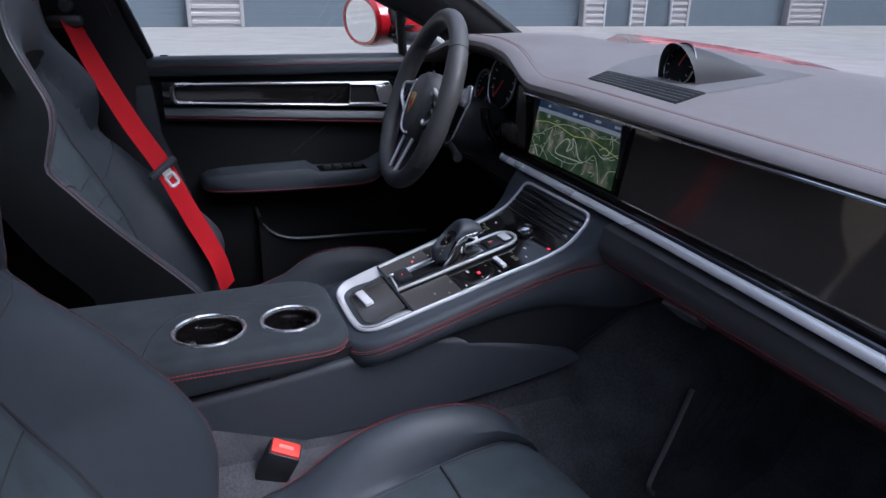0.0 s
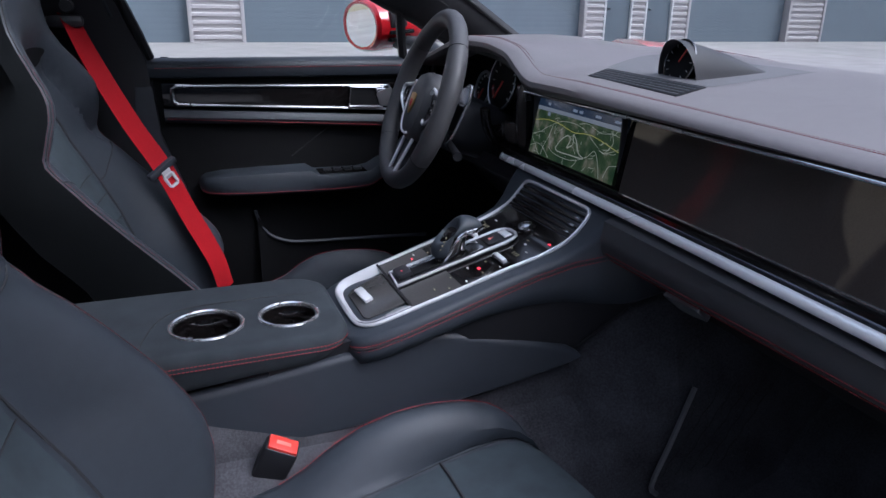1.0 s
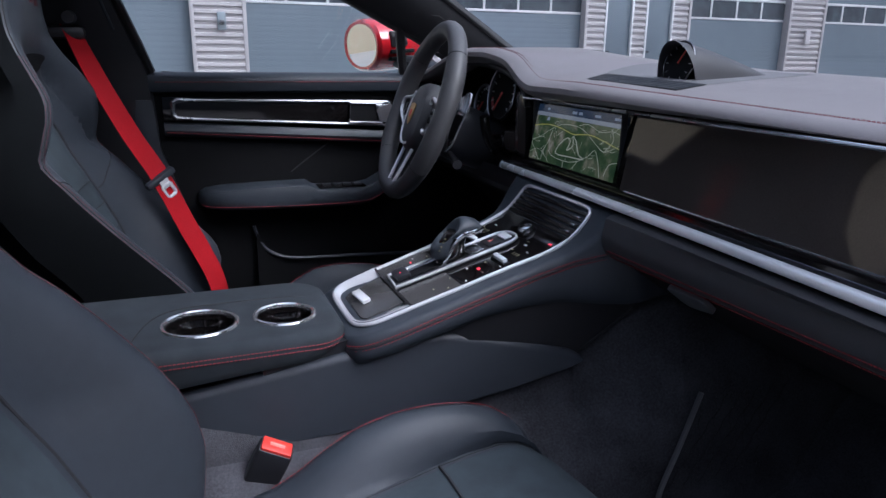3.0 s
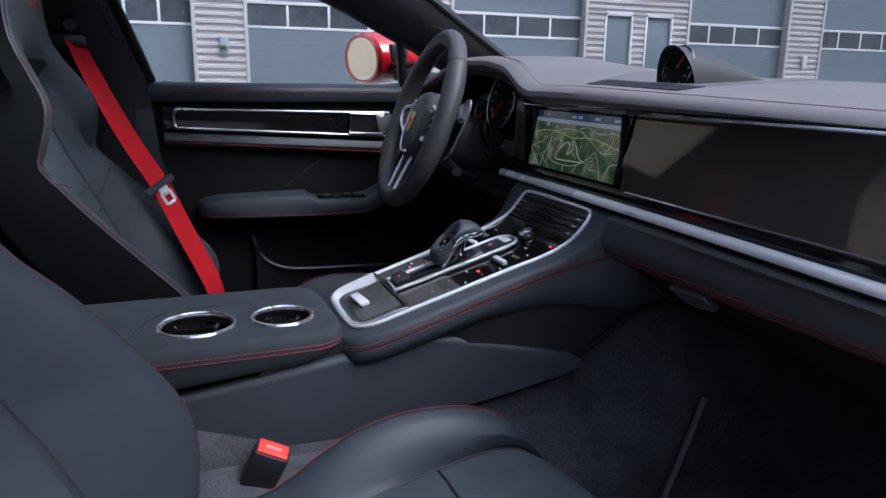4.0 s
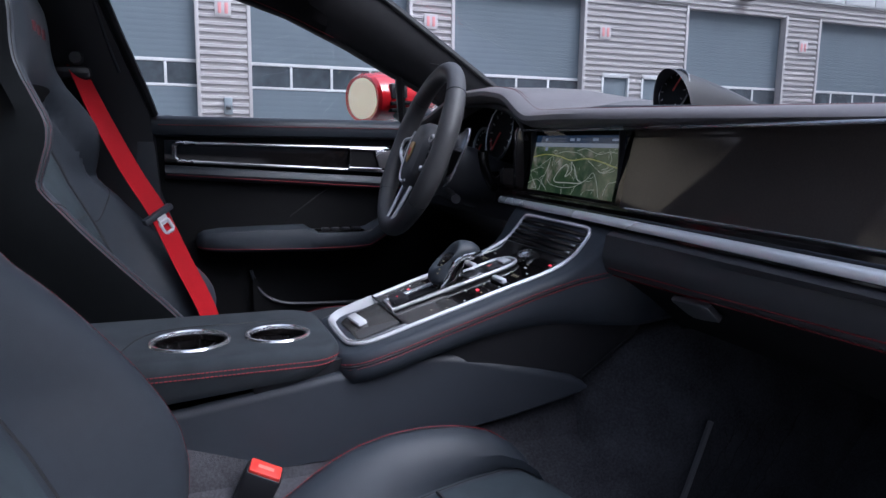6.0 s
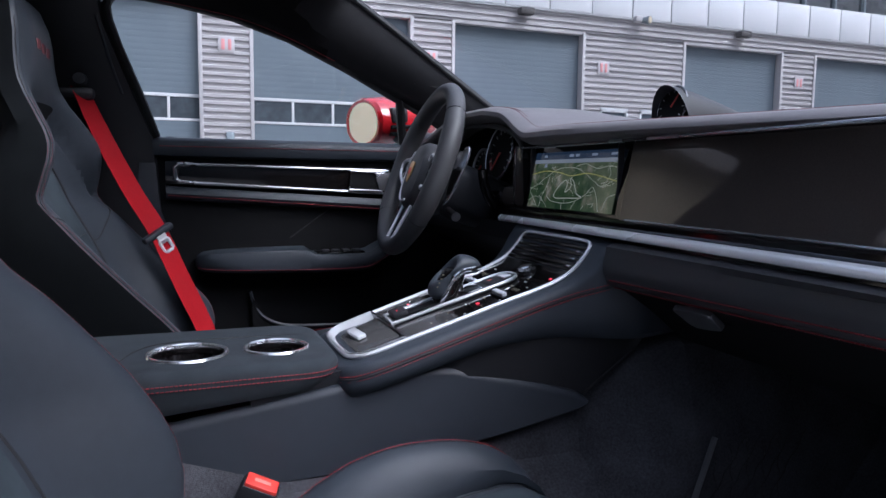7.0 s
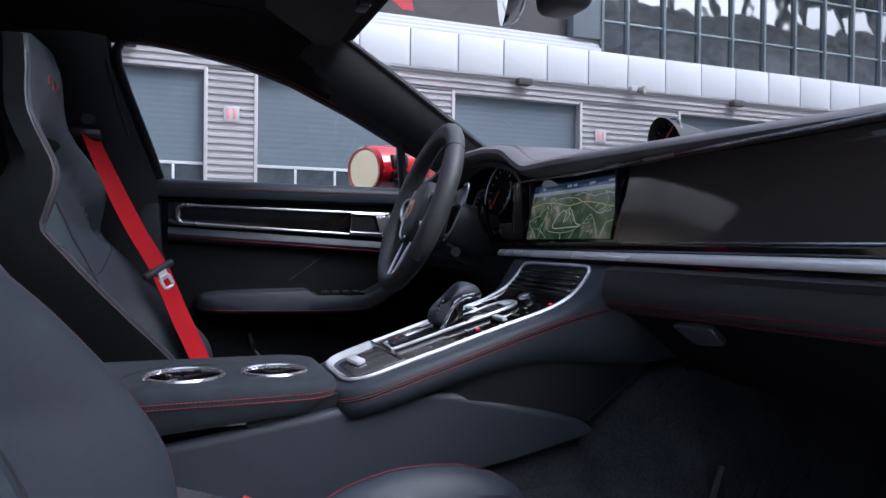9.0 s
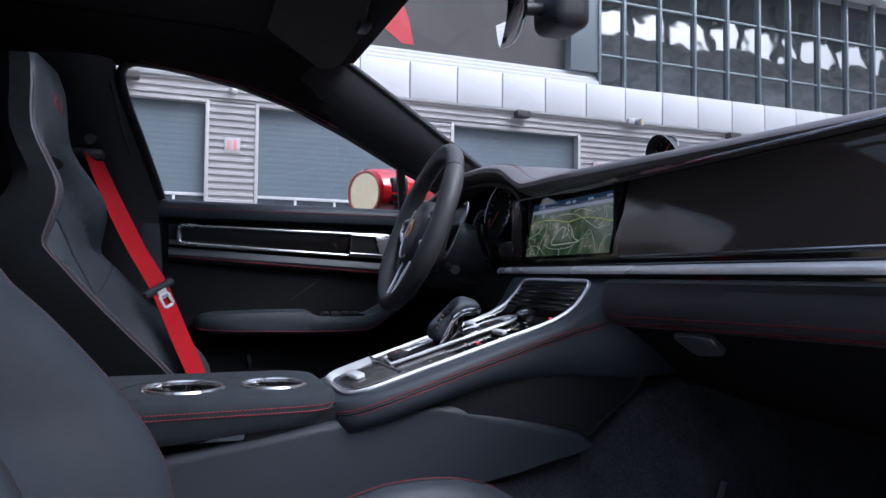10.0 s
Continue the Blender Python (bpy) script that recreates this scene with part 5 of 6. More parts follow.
sheet(bm, [[(x, DY + d, z) for d, z in ((0.018, trim_top(x) + 0.006), (0.006, trim_top(x) + 0.005), (0.003, (trim_top(x) + trim_bot(x)) / 2), (0.006, trim_bot(x) - 0.005), (0.018, trim_bot(x) - 0.007))] for x in np.linspace(0.0, 0.80, 24)])
part("trim_panel", bm, GLOSS, door, "glossy black trim strip")
tp_pts = [(x, DY + 0.002, trim_top(x)) for x in np.linspace(0.03, 0.505, 14)] + [(0.512, DY + 0.002, trim_top(0.51) - 0.010)] + \
         [(0.510, DY + 0.002, trim_bot(0.51) + 0.008)] + [(x, DY + 0.002, trim_bot(x)) for x in np.linspace(0.505, 0.03, 14)] + [(0.021, DY + 0.002, trim_bot(0.02) + 0.006), (0.020, DY + 0.002, trim_top(0.02) - 0.007)]
bm = bmesh.new()
tube(bm, tp_pts, [0.0032 if p[0] > 0.03 else 0.006 for p in tp_pts], 8, True, up=(0, 1, 0))
part("chrome_frame", bm, DOOR_CHROME, door, "satin chrome frame round the trim")
hd = [(0.412, trim_top(0.41) - 0.003), (0.492, trim_top(0.49) - 0.004), (0.498, trim_top(0.5) - 0.012), (0.488, trim_bot(0.49) + 0.006), (0.408, trim_bot(0.41) + 0.005)]
bm = bmesh.new()
slab(bm, [(x, DY - 0.001, z) for x, z in hd], (0, 0.006, 0))
hp = part("handle_recess", bm, BLACK, door)
bm = bmesh.new()
tube(bm, [(x, DY - 0.003, z) for x, z in hd], 0.003, 8, True, up=(0, 1, 0))
part("handle_frame", bm, DOOR_CHROME, door, "chrome door handle frame")
bm = bmesh.new()
slab(bm, [(0.470, DY - 0.006, trim_top(0.47) - 0.006), (0.512, DY - 0.006, trim_top(0.51) - 0.006), (0.510, DY - 0.006, trim_bot(0.51) + 0.006), (0.482, DY - 0.006, trim_bot(0.48) + 0.008), (0.476, DY - 0.006, 0.872)], (0, 0.004, 0), 0.0015)
part("handle_lever", bm, DOOR_CHROME, door, "brushed metal door pull")
door_roll("lower_ledge", [(0.03, 0.858), (0.0, 0.857), (-0.006, 0.850), (-0.008, 0.842), (-0.004, 0.834), (0.004, 0.828), (0.03, 0.826)], 0.0, 0.80, LEATHER, "leather strip below the trim", drop=lambda x: -0.058 * x - 0.002)
line("stitching", [(x, DY - 0.0068, 0.8355 - 0.066 * x) for x in np.linspace(0.005, 0.78, 20)], 0.0011, STITCH, door, 0, 5)
# armrest
bm = bmesh.new()
rows = []
for x, zt, zb, d in ((0.058, 0.690, 0.676, 0.02), (0.062, 0.700, 0.671, 0.05), (0.075, 0.708, 0.668, 0.072), (0.11, 0.7125, 0.665, 0.085), (0.20, 0.715, 0.662, 0.090), (0.30, 0.716, 0.660, 0.090), (0.318, 0.704, 0.659, 0.090), (0.42, 0.703, 0.660, 0.088), (0.45, 0.708, 0.664, 0.080), (0.50, 0.735, 0.690, 0.065), (0.55, 0.775, 0.728, 0.05), (0.60, 0.80, 0.76, 0.03)):
    y0, y1 = DY + 0.03 - d, DY + 0.03
    rows.append([(x, y1, zt), (x, y0 + 0.015, zt), (x, y0 + 0.005, zt - 0.004), (x, y0, (zt * 0.65 + zb * 0.35)), (x, y0 + 0.002, zb + 0.008), (x, y0 + 0.01, zb), (x, y1, zb)])
sheet(bm, rows, close_v=True, caps=True)
part("armrest", bm, LEATHER, door, "leather door armrest")
line("stitching", [(x, DY + 0.03 - d - 0.0005, z) for x, z, d in ((0.062, 0.676, 0.05), (0.075, 0.675, 0.072), (0.11, 0.673, 0.085), (0.2, 0.670, 0.09), (0.3, 0.668, 0.09), (0.42, 0.669, 0.088), (0.46, 0.676, 0.077), (0.5, 0.698, 0.064))], 0.0010, STITCH, door)
block("switch_panel", (0.322, DY - 0.050, 0.702), (0.435, DY + 0.0, 0.7055), 0.0015, GLOSS, door)
for k in range(4):
    block("window_switch", (0.335 + 0.024 * k, DY - 0.042, 0.705), (0.353 + 0.024 * k, DY - 0.022, 0.711), 0.002, PLASTIC, door)
line("pocket_edge", [(0.176, DY + 0.008, 0.612), (0.184, DY + 0.002, 0.585), (0.205, DY - 0.004, 0.553), (0.245, DY - 0.008, 0.534), (0.30, DY - 0.008, 0.528), (0.42, DY - 0.008, 0.524), (0.60, DY - 0.008, 0.516)], 0.0042, TRIM_PLASTIC, door, label="grey edge of the door pocket")
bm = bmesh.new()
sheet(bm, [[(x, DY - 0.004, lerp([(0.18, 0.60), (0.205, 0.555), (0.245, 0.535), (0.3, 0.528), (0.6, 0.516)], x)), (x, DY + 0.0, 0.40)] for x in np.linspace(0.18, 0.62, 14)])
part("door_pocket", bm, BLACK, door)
line("panel_crease", [(0.27, DY + 0.0165, 0.735), (0.36, DY + 0.0165, 0.80), (0.40, DY + 0.0165, 0.822)], 0.0014, RUBBER, door, 4)
# window frame and pane
side_y = lambda z: 1.64 - 0.35 * (z - 0.957)
WIN = [(-0.017, 0.962), (-0.035, 1.015), (-0.059, 1.078), (-0.080, 1.132), (-0.098, 1.185), (-0.1005, 1.212), (-0.092, 1.228), (-0.074, 1.236), (-0.03, 1.2355), (0.027, 1.230), (0.144, 1.211), (0.256, 1.180), (0.391, 1.125), (0.509, 1.069), (0.562, 1.046), (0.64, 1.005), (0.705, 0.962)]
bm = bmesh.new()
tube(bm, [(x, side_y(z) + 0.012, z) for x, z in WIN], 0.010, 8, up=(0, 1, 0))
part("window_seal", bm, RUBBER, door, "black rubber window seal")
bm = bmesh.new()
bm.faces.new([bm.verts.new((x, side_y(z) + 0.018, z)) for x, z in WIN])
pane = part("window_pane", bm, GLASS, door, "clear side window")
pane.visible_shadow = False
line("quarter_strut", [(0.546, side_y(0.955) + 0.01, 0.955), (0.534, side_y(1.01) + 0.01, 1.01), (0.524, side_y(1.068) + 0.01, 1.068)], 0.011, RUBBER, door, label="black quarter window strut")

# ---------- pillars and roof ----------
bm = bmesh.new()
SCR = [(0.325, 1.286), (0.37, 1.262), (0.476, 1.200), (0.587, 1.131), (0.707, 1.057), (0.80, 0.998), (0.86, 0.96)]
rows = []
for i, f in enumerate(np.linspace(0, 1, 14)):
    x1 = 0.325 + (0.86 - 0.325) * f
    z1 = lerp(SCR, x1)
    x0 = 0.235 + (0.72 - 0.235) * f
    z0 = lerp([(p[0], p[1]) for p in WIN[7:]], x0) - 0.002
    y0 = side_y(z0) + 0.004
    a, b = Vector((x0, y0, z0)), Vector((x1, 1.50 + 0.06 * f, z1))
    mid = (a + b) / 2 + Vector((-0.01, -0.022, 0.004))
    out = (a + b) / 2 + Vector((0.05, 0.09, 0.05))
    rows.append([a, a.lerp(mid, 0.35) + Vector((0, -0.006, 0)), mid, mid.lerp(b, 0.6) + Vector((0, -0.005, 0.002)), b, b + Vector((0.03, 0.03, 0.01)), out, a + Vector((0.01, 0.04, 0))])
sheet(bm, rows, close_v=True, caps=True)
ap = part("a_pillar", bm, PILLAR)
tagged(ap, "dark fabric-trimmed windscreen pillar", "pillar", kind="structure")
bm = bmesh.new()
tube(bm, [r[4] + Vector((0.004, -0.002, 0.003)) for r in rows], 0.005, 6)
part("screen_seal", bm, RUBBER, ap)
pp = lambda x, f: (lambda a, b: a + (b - a) * f)(Vector((x - 0.10, side_y(lerp([(p[0], p[1]) for p in WIN[7:]], x - 0.10)), lerp([(p[0], p[1]) for p in WIN[7:]], x - 0.10))), Vector((x, 1.50 + 0.06 * (x - 0.325) / 0.535, lerp(SCR, x))))
bm = bmesh.new()
tube(bm, [pp(0.60, 0.40) + Vector((0, -0.021, 0.004)), pp(0.635, 0.62) + Vector((0, -0.019, 0.004)), pp(0.69, 0.60) + Vector((0, -0.018, 0.004)), pp(0.74, 0.42) + Vector((0, -0.017, 0.004)), pp(0.68, 0.30) + Vector((0, -0.017, 0.004))], 0.0018, 6, True)
part("speaker_outline", bm, RUBBER, ap)
# rail above the window, headliner and roof skin
bm = bmesh.new()
rows = []
for x in np.linspace(-0.60, 0.34, 20):
    zt = lerp([(-0.6, 1.225), (-0.10, 1.232), (-0.03, 1.2345), (0.027, 1.229), (0.144, 1.210), (0.256, 1.178), (0.40, 1.12)], x)
    yy = side_y(zt)
    rows.append([(x, yy + 0.03, zt - 0.002), (x, yy + 0.004, zt - 0.003), (x, yy - 0.025, zt + 0.012), (x, yy - 0.07, 1.272), (x, yy - 0.12, 1.285), (x, yy - 0.12, 1.34), (x, yy + 0.05, 1.30)])
sheet(bm, rows, close_v=True, caps=True)
rr = part("roof_rail", bm, HEADLINER)
tagged(rr, "black roof rail trim above the side window", "roof trim", kind="structure")
line("red_piping", [(-0.06, side_y(1.24) - 0.004, 1.2335), (0.144, side_y(1.21) - 0.003, 1.2085), (0.256, side_y(1.18) - 0.003, 1.177), (0.36, side_y(1.14) - 0.004, 1.137)], 0.0009, STITCH, rr)
bm = bmesh.new()
hrows = [[(x, y, z) for y in (0.30, 0.48, 0.80, 1.20, 1.30, 1.47)] for x, z in ((-1.6, 1.20), (-0.42, 1.288), (-0.16, 1.291), (0.14, 1.288), (0.28, 1.272), (0.345, 1.256), (0.372, 1.262), (0.372, 1.30))]
vs = sheet(bm, hrows)
# Opening out of view, cut to let skylight fall into the cabin.
bmesh.ops.delete(bm, geom=[f for f in bm.faces if -0.16 < f.calc_center_median().x < 0.28 and 0.48 < f.calc_center_median().y < 1.20], context="FACES_ONLY")
hl = part("ceiling", bm, HEADLINER)
tagged(hl, "black fabric headliner under the roof", "headliner", kind="structure")
bm = bmesh.new()
rgrid = lambda x, z: [(x, y, z - 0.06 * ((y - CY) / 0.7) ** 4) for y in (0.24, 0.30, 0.38, 0.48, 0.80, 1.20, 1.30, 1.47, 1.58, 1.67)]
sheet(bm, [rgrid(x, z) for x, z in ((-1.9, 1.20), (-1.2, 1.33), (-0.42, 1.380), (-0.16, 1.382), (0.14, 1.365), (0.28, 1.335), (0.38, 1.31))])
# Matching hole in the skin for the added skylight.
bmesh.ops.delete(bm, geom=[f for f in bm.faces if -0.16 < f.calc_center_median().x < 0.28 and 0.48 < f.calc_center_median().y < 1.20], context="FACES_ONLY")
roof = part("roof", bm, RED_PAINT)
tagged(roof, "red painted car roof", "roof", kind="structure")
# Unseen pane over the opening that was added for top light.
bm = bmesh.new()
sheet(bm, [[(x, y, z) for y in (0.47, 0.80, 1.21)] for x, z in ((-0.17, 1.386), (0.0, 1.380), (0.15, 1.367), (0.29, 1.337))])
rg = part("added_roof_glass", bm, GLASS)
tagged(rg, "unseen clear roof glass, added to let top light in", "roof glass", kind="structure")
rg.visible_shadow = False
# dark rear of the cabin
bm = bmesh.new()
sheet(bm, [[(-0.75, 0.26, 0.22), (-0.75, 1.68, 0.22)], [(-0.85, 0.26, 0.80), (-0.85, 1.68, 0.80)], [(-0.95, 0.26, 1.26), (-0.95, 1.60, 1.26)]])
rb = part("wall_rear", bm, BLACK)
tagged(rb, "dark rear of the cabin", "wall", kind="structure")
# Unseen wall behind the door opening, added to limit incoming light.
bm = bmesh.new()
sheet(bm, [[(x, 0.25 + 0.02, 0.2), (x, 0.27, 0.95), (x, 0.38, 1.30)] for x in (-1.0, -0.34)])
nb = part("wall_near", bm, BLACK)
tagged(nb, "unseen dark side wall, added to limit light from the doorway", "wall", kind="structure")
# B-pillar beside the driver's seat
bm = bmesh.new()
edge = [(0.045, 0.30), (0.042, 0.60), (0.040, 0.66), (-0.006, 0.80), (-0.014, 0.955), (-0.036, 1.012), (-0.062, 1.078), (-0.100, 1.18), (-0.106, 1.235)]
sheet(bm, [[(x - 0.004, side_y(max(z, 0.957)) + 0.012, z), (x - 0.010, side_y(max(z, 0.957)) - 0.004, z), (x - 0.05, side_y(max(z, 0.957)) - 0.012, z), (x - 0.12, side_y(max(z, 0.957)) - 0.006, z), (-0.6, side_y(max(z, 0.957)) + 0.03, z)] for x, z in edge])
bp = part("b_pillar", bm, PLASTIC)
tagged(bp, "black plastic door pillar trim behind the driver's door", "pillar", kind="structure")
bm = bmesh.new()
slab(bm, [(-0.052, DY - 0.013, 0.905), (-0.018, DY - 0.012, 0.905), (-0.012, DY - 0.012, 0.80), (0.03, DY - 0.012, 0.675), (0.005, DY - 0.013, 0.665), (-0.06, DY - 0.013, 0.80)], (0, 0.004, 0), 0.001)
part("lower_cover", bm, TRIM_PLASTIC, bp, "grey lower pillar cover")
line("guide_slot", [(-0.118, side_y(1.19) - 0.014, 1.19), (-0.095, side_y(1.10) - 0.014, 1.10), (-0.078, side_y(1.04) - 0.014, 1.045)], 0.003, TRIM_PLASTIC, bp)

# ---------- driver's seat belt ----------
sb = thing("seat_belt", (0.0, 1.50, 0.45), "red seat belt hanging from the door pillar past the driver's seat", "seat belt")
bm = bmesh.new()
path = spline([(-0.152, 1.572, 1.045), (-0.143, 1.555, 1.028), (-0.124, 1.525, 0.985), (-0.097, 1.498, 0.926), (-0.057, 1.472, 0.846), (-0.013, 1.448, 0.769), (0.027, 1.436, 0.674), (0.054, 1.436, 0.612), (0.073, 1.436, 0.562), (0.086, 1.45, 0.50)], 5)
rows = []
for i, p in enumerate(path):
    t = (path[min(i + 1, len(path) - 1)] - path[max(i - 1, 0)]).normalized()
    across = t.cross(Vector((0.72, -0.70, 0.1))).normalized()
    nrm = t.cross(across).normalized()
    w = 0.0235
    rows.append([p + across * w + nrm * 0.0006, p + nrm * 0.0009, p - across * w + nrm * 0.0006, p - across * w - nrm * 0.0006, p - nrm * 0.0005, p + across * w - nrm * 0.0006])
sheet(bm, rows, close_v=True, caps=True)
part("webbing", bm, BELT, sb, "red woven belt webbing")
cm = Matrix.Translation((-0.016, 1.443, 0.769)) @ Euler((0.0, -0.48, 0.60)).to_matrix().to_4x4()
block("tongue_holder", (-0.034, -0.010, -0.008), (0.034, 0.006, 0.006), 0.005, TRIM_PLASTIC, sb, "grey plastic tongue holder", cm)
bm = bmesh.new()
tube(bm, [cm @ Vector((x, -0.009 + 0.14 * (z + 0.014), z)) for x, z in ((-0.008, -0.014), (0.008, -0.014), (0.010, -0.018), (0.010, -0.036), (0.007, -0.039), (-0.007, -0.039), (-0.010, -0.036), (-0.010, -0.018))], 0.0036, 6, True, up=(0, 1, 0))
part("tongue", bm, SATIN, sb, "bright metal belt tongue")
bm = bmesh.new()
box(bm, (-0.010, -0.011, -0.022), (0.010, -0.007, -0.004), 0.001, cm)
part("tongue_root", bm, BRIGHT, sb)
guide = thing("belt_guide", (-0.155, 1.56, 1.03), "black belt guide on the door pillar", "belt guide")
block("guide_loop", (-0.190, 1.545, 1.025), (-0.125, 1.575, 1.050), 0.010, PLASTIC, guide)
bm = bmesh.new()
rod(bm, (-0.150, 1.56, 1.065), (-0.150, 1.535, 1.065), 0.013, 0.011, 16)
part("guide_bolt", bm, PLASTIC, guide)

# ---------- sun visor and inside mirror ----------
vis = thing("sun_visor", (0.25, 1.25, 1.245), "dark fabric sun visor folded up under the headliner", "sun visor")
bm = bmesh.new()
slab(bm, [(0.165, 1.30, 1.252), (0.290, 1.462, 1.238), (0.318, 1.452, 1.236), (0.330, 1.41, 1.236), (0.326, 1.22, 1.238), (0.300, 1.06, 1.240), (0.165, 1.05, 1.254)], (0, 0, 0.016), 0.005)
part("visor_board", bm, mat("visor_fabric", (0.035, 0.030, 0.030), 0.9, vary=0.12, bump=0.2, bump_scale=900, spec=0.15), vis)
block("visor_clip", (0.305, 1.145, 1.226), (0.325, 1.185, 1.24), 0.004, PLASTIC, vis)
rm = thing("inside_mirror", (0.56, CY, 1.20), "frameless black inside mirror on a windscreen stalk", "mirror")
mm = Matrix.Translation((0.500, 0.975, 1.222)) @ Euler((0, math.radians(-8), math.radians(-22))).to_matrix().to_4x4()
bm = bmesh.new()
rows = []
for x, k in ((-0.008, 0.96), (-0.004, 1.0), (0.006, 0.98), (0.018, 0.86), (0.026, 0.6), (0.029, 0.2)):
    rows.append([mm @ Vector((x, 0.115 * k * math.copysign(abs(math.cos(a)) ** 0.6, math.cos(a)), 0.036 * k * math.copysign(abs(math.sin(a)) ** 0.6, math.sin(a)))) for a in np.linspace(0, 2 * math.pi, 33)[:-1]])
sheet(bm, rows, close_v=True, caps=True)
part("shell", bm, GLOSS, rm)
bm = bmesh.new()
bm.faces.new([bm.verts.new(mm @ Vector((-0.0086, 0.110 * math.copysign(abs(math.cos(a)) ** 0.6, math.cos(a)), 0.034 * math.copysign(abs(math.sin(a)) ** 0.6, math.sin(a))))) for a in np.linspace(0, 2 * math.pi, 33)[:-1]])
part("mirror_glass", bm, MIRROR, rm)
bm = bmesh.new()
rod(bm, (0.520, 0.965, 1.225), (0.56, 0.960, 1.228), 0.010, 0.010, 16)
part("stalk", bm, PLASTIC, rm)
bm = bmesh.new()
box(bm, (0.555, 0.915, 1.192), (0.625, 1.0, 1.275), 0.02, None, 4)
part("sensor_housing", bm, PLASTIC, rm)

# ---------- windscreen, bonnet, outside mirror ----------
bm = bmesh.new()
rows = []
for f in np.linspace(0, 1, 8):
    rows.append([(0.375 + (1.13 - 0.375) * f - 0.06 * ((y - CY) / 0.6) ** 2, y, 1.315 - (1.315 - 1.002) * f + 0.012 * math.sin(f * math.pi)) for y in np.linspace(0.34, 1.57, 12)])
sheet(bm, rows)
ws = part("windscreen", bm, GLASS)
tagged(ws, "clear raked windscreen", "windscreen", kind="structure")
ws.visible_shadow = False
bon = thing("bonnet", (1.7, CY, 0.7), "glossy red car bonnet beyond the windscreen", "bonnet")
bm = bmesh.new()
rows = []
for x in np.linspace(1.16, 2.5, 14):
    f = (x - 1.16) / 1.34
    rows.append([(x, y, 0.9695 - 0.10 * f - 0.14 * f * f + 0.035 * math.exp(-((abs(y - CY) - 0.68) / 0.12) ** 2) * (1 - 0.3 * f) - 0.25 * max(0, abs(y - CY) - 0.75)) for y in np.linspace(0.05, 1.86, 30)])
sheet(bm, rows)
part("panel", bm, RED_PAINT, bon)
om = thing("door_mirror", (0.62, 1.80, 0.95), "red door mirror outside the side window", "mirror")
gx = Euler((0, math.radians(-4), math.radians(13))).to_matrix().to_4x4()
om_m = Matrix.Translation((0.520, 1.885, 1.027)) @ gx
bm = bmesh.new()
rows = []
prof = [(-0.010, 0.82), (-0.019, 0.85), (-0.020, 0.95), (-0.012, 1.05), (0.03, 1.08), (0.08, 1.06), (0.13, 0.96), (0.17, 0.80), (0.20, 0.55), (0.212, 0.2)]
shape = lambda a: (0.100 * math.copysign(abs(math.cos(a)) ** 0.92, math.cos(a)), 0.064 * math.copysign(abs(math.sin(a)) ** 0.92, math.sin(a)))
for x, k in prof:
    rows.append([om_m @ Vector((x, shape(a)[0] * k, shape(a)[1] * k)) for a in np.linspace(0, 2 * math.pi, 41)[:-1]])
sheet(bm, rows, close_v=True)
bm.faces.new([bm.verts.new(p) for p in rows[-1]])
shell = part("shell", bm, RED_PAINT, om, "glossy red mirror shell")
bm = bmesh.new()
bm.faces.new([bm.verts.new(om_m @ Vector((-0.0175, shape(a)[0] * 0.84, shape(a)[1] * 0.86))) for a in np.linspace(0, 2 * math.pi, 41)[:-1]])
part("mirror_glass", bm, MIRROR, om, "mirror glass")
bm = bmesh.new()
box(bm, (0.012, -0.112, -0.006), (0.062, -0.07, 0.034), 0.006, om_m)
part("shell_inset", bm, PLASTIC, om, "black inset on the mirror's inner side")
for k in range(2):
    bm = bmesh.new()
    box(bm, (0.010, -0.112, -0.022 - 0.018 * k), (0.080, -0.07, -0.012 - 0.018 * k), 0.003, om_m)
    part("shell_slot", bm, BLACK, om, "black slot in the mirror's inner side")
bm = bmesh.new()
tube(bm, [om_m @ Vector((0.055, -0.07, -0.045)), (0.64, 1.76, 0.985), (0.66, 1.70, 0.955)], [0.03, 0.028, 0.03], 12, flat=0.6)
part("foot", bm, PLASTIC, om)

# passenger's door, standing open out of view, placed to shade the footwell
pdoor = thing("passenger_door", (0.9, 0.2, 0.35), "unseen open passenger door with a dark leather lining, shading the footwell", "car door")
pm = Matrix.Translation((0.88, 0.24, 0)) @ Euler((0, 0, radians(-112))).to_matrix().to_4x4()
block("door_skin", (0.0, 0.05, 0.30), (1.05, 0.12, 0.96), 0.03, RED_PAINT, pdoor, "red outer skin", pm)
block("door_lining", (0.0, -0.02, 0.34), (1.03, 0.05, 0.97), 0.02, PLASTIC, pdoor, "dark lining", pm)
for a, b in (((0.02, 0.04, 0.96), (0.50, 0.02, 1.28)), ((0.50, 0.02, 1.28), (0.86, 0.02, 1.30)), ((0.86, 0.02, 1.30), (1.0, 0.04, 0.96))):
    line("window_frame", [pm @ Vector(a), pm @ Vector(b)], 0.016, RUBBER, pdoor, 0, 8)


# ---------- pit building across the paddock ----------
FY = 20.0
GZ = 0.16
bld = thing("pit_building", (12.0, FY + 4, GZ), "grey metal-clad pit building with garage doors and a white fascia band", "building")
TOP = 6.10
PIERS = [(-10.2, -8.95), (-3.80, -2.5), (0.75, 2.06), (6.60, 7.91), (12.42, 16.38), (20.75, 22.35), (26.9, 28.4), (33.0, 50)]
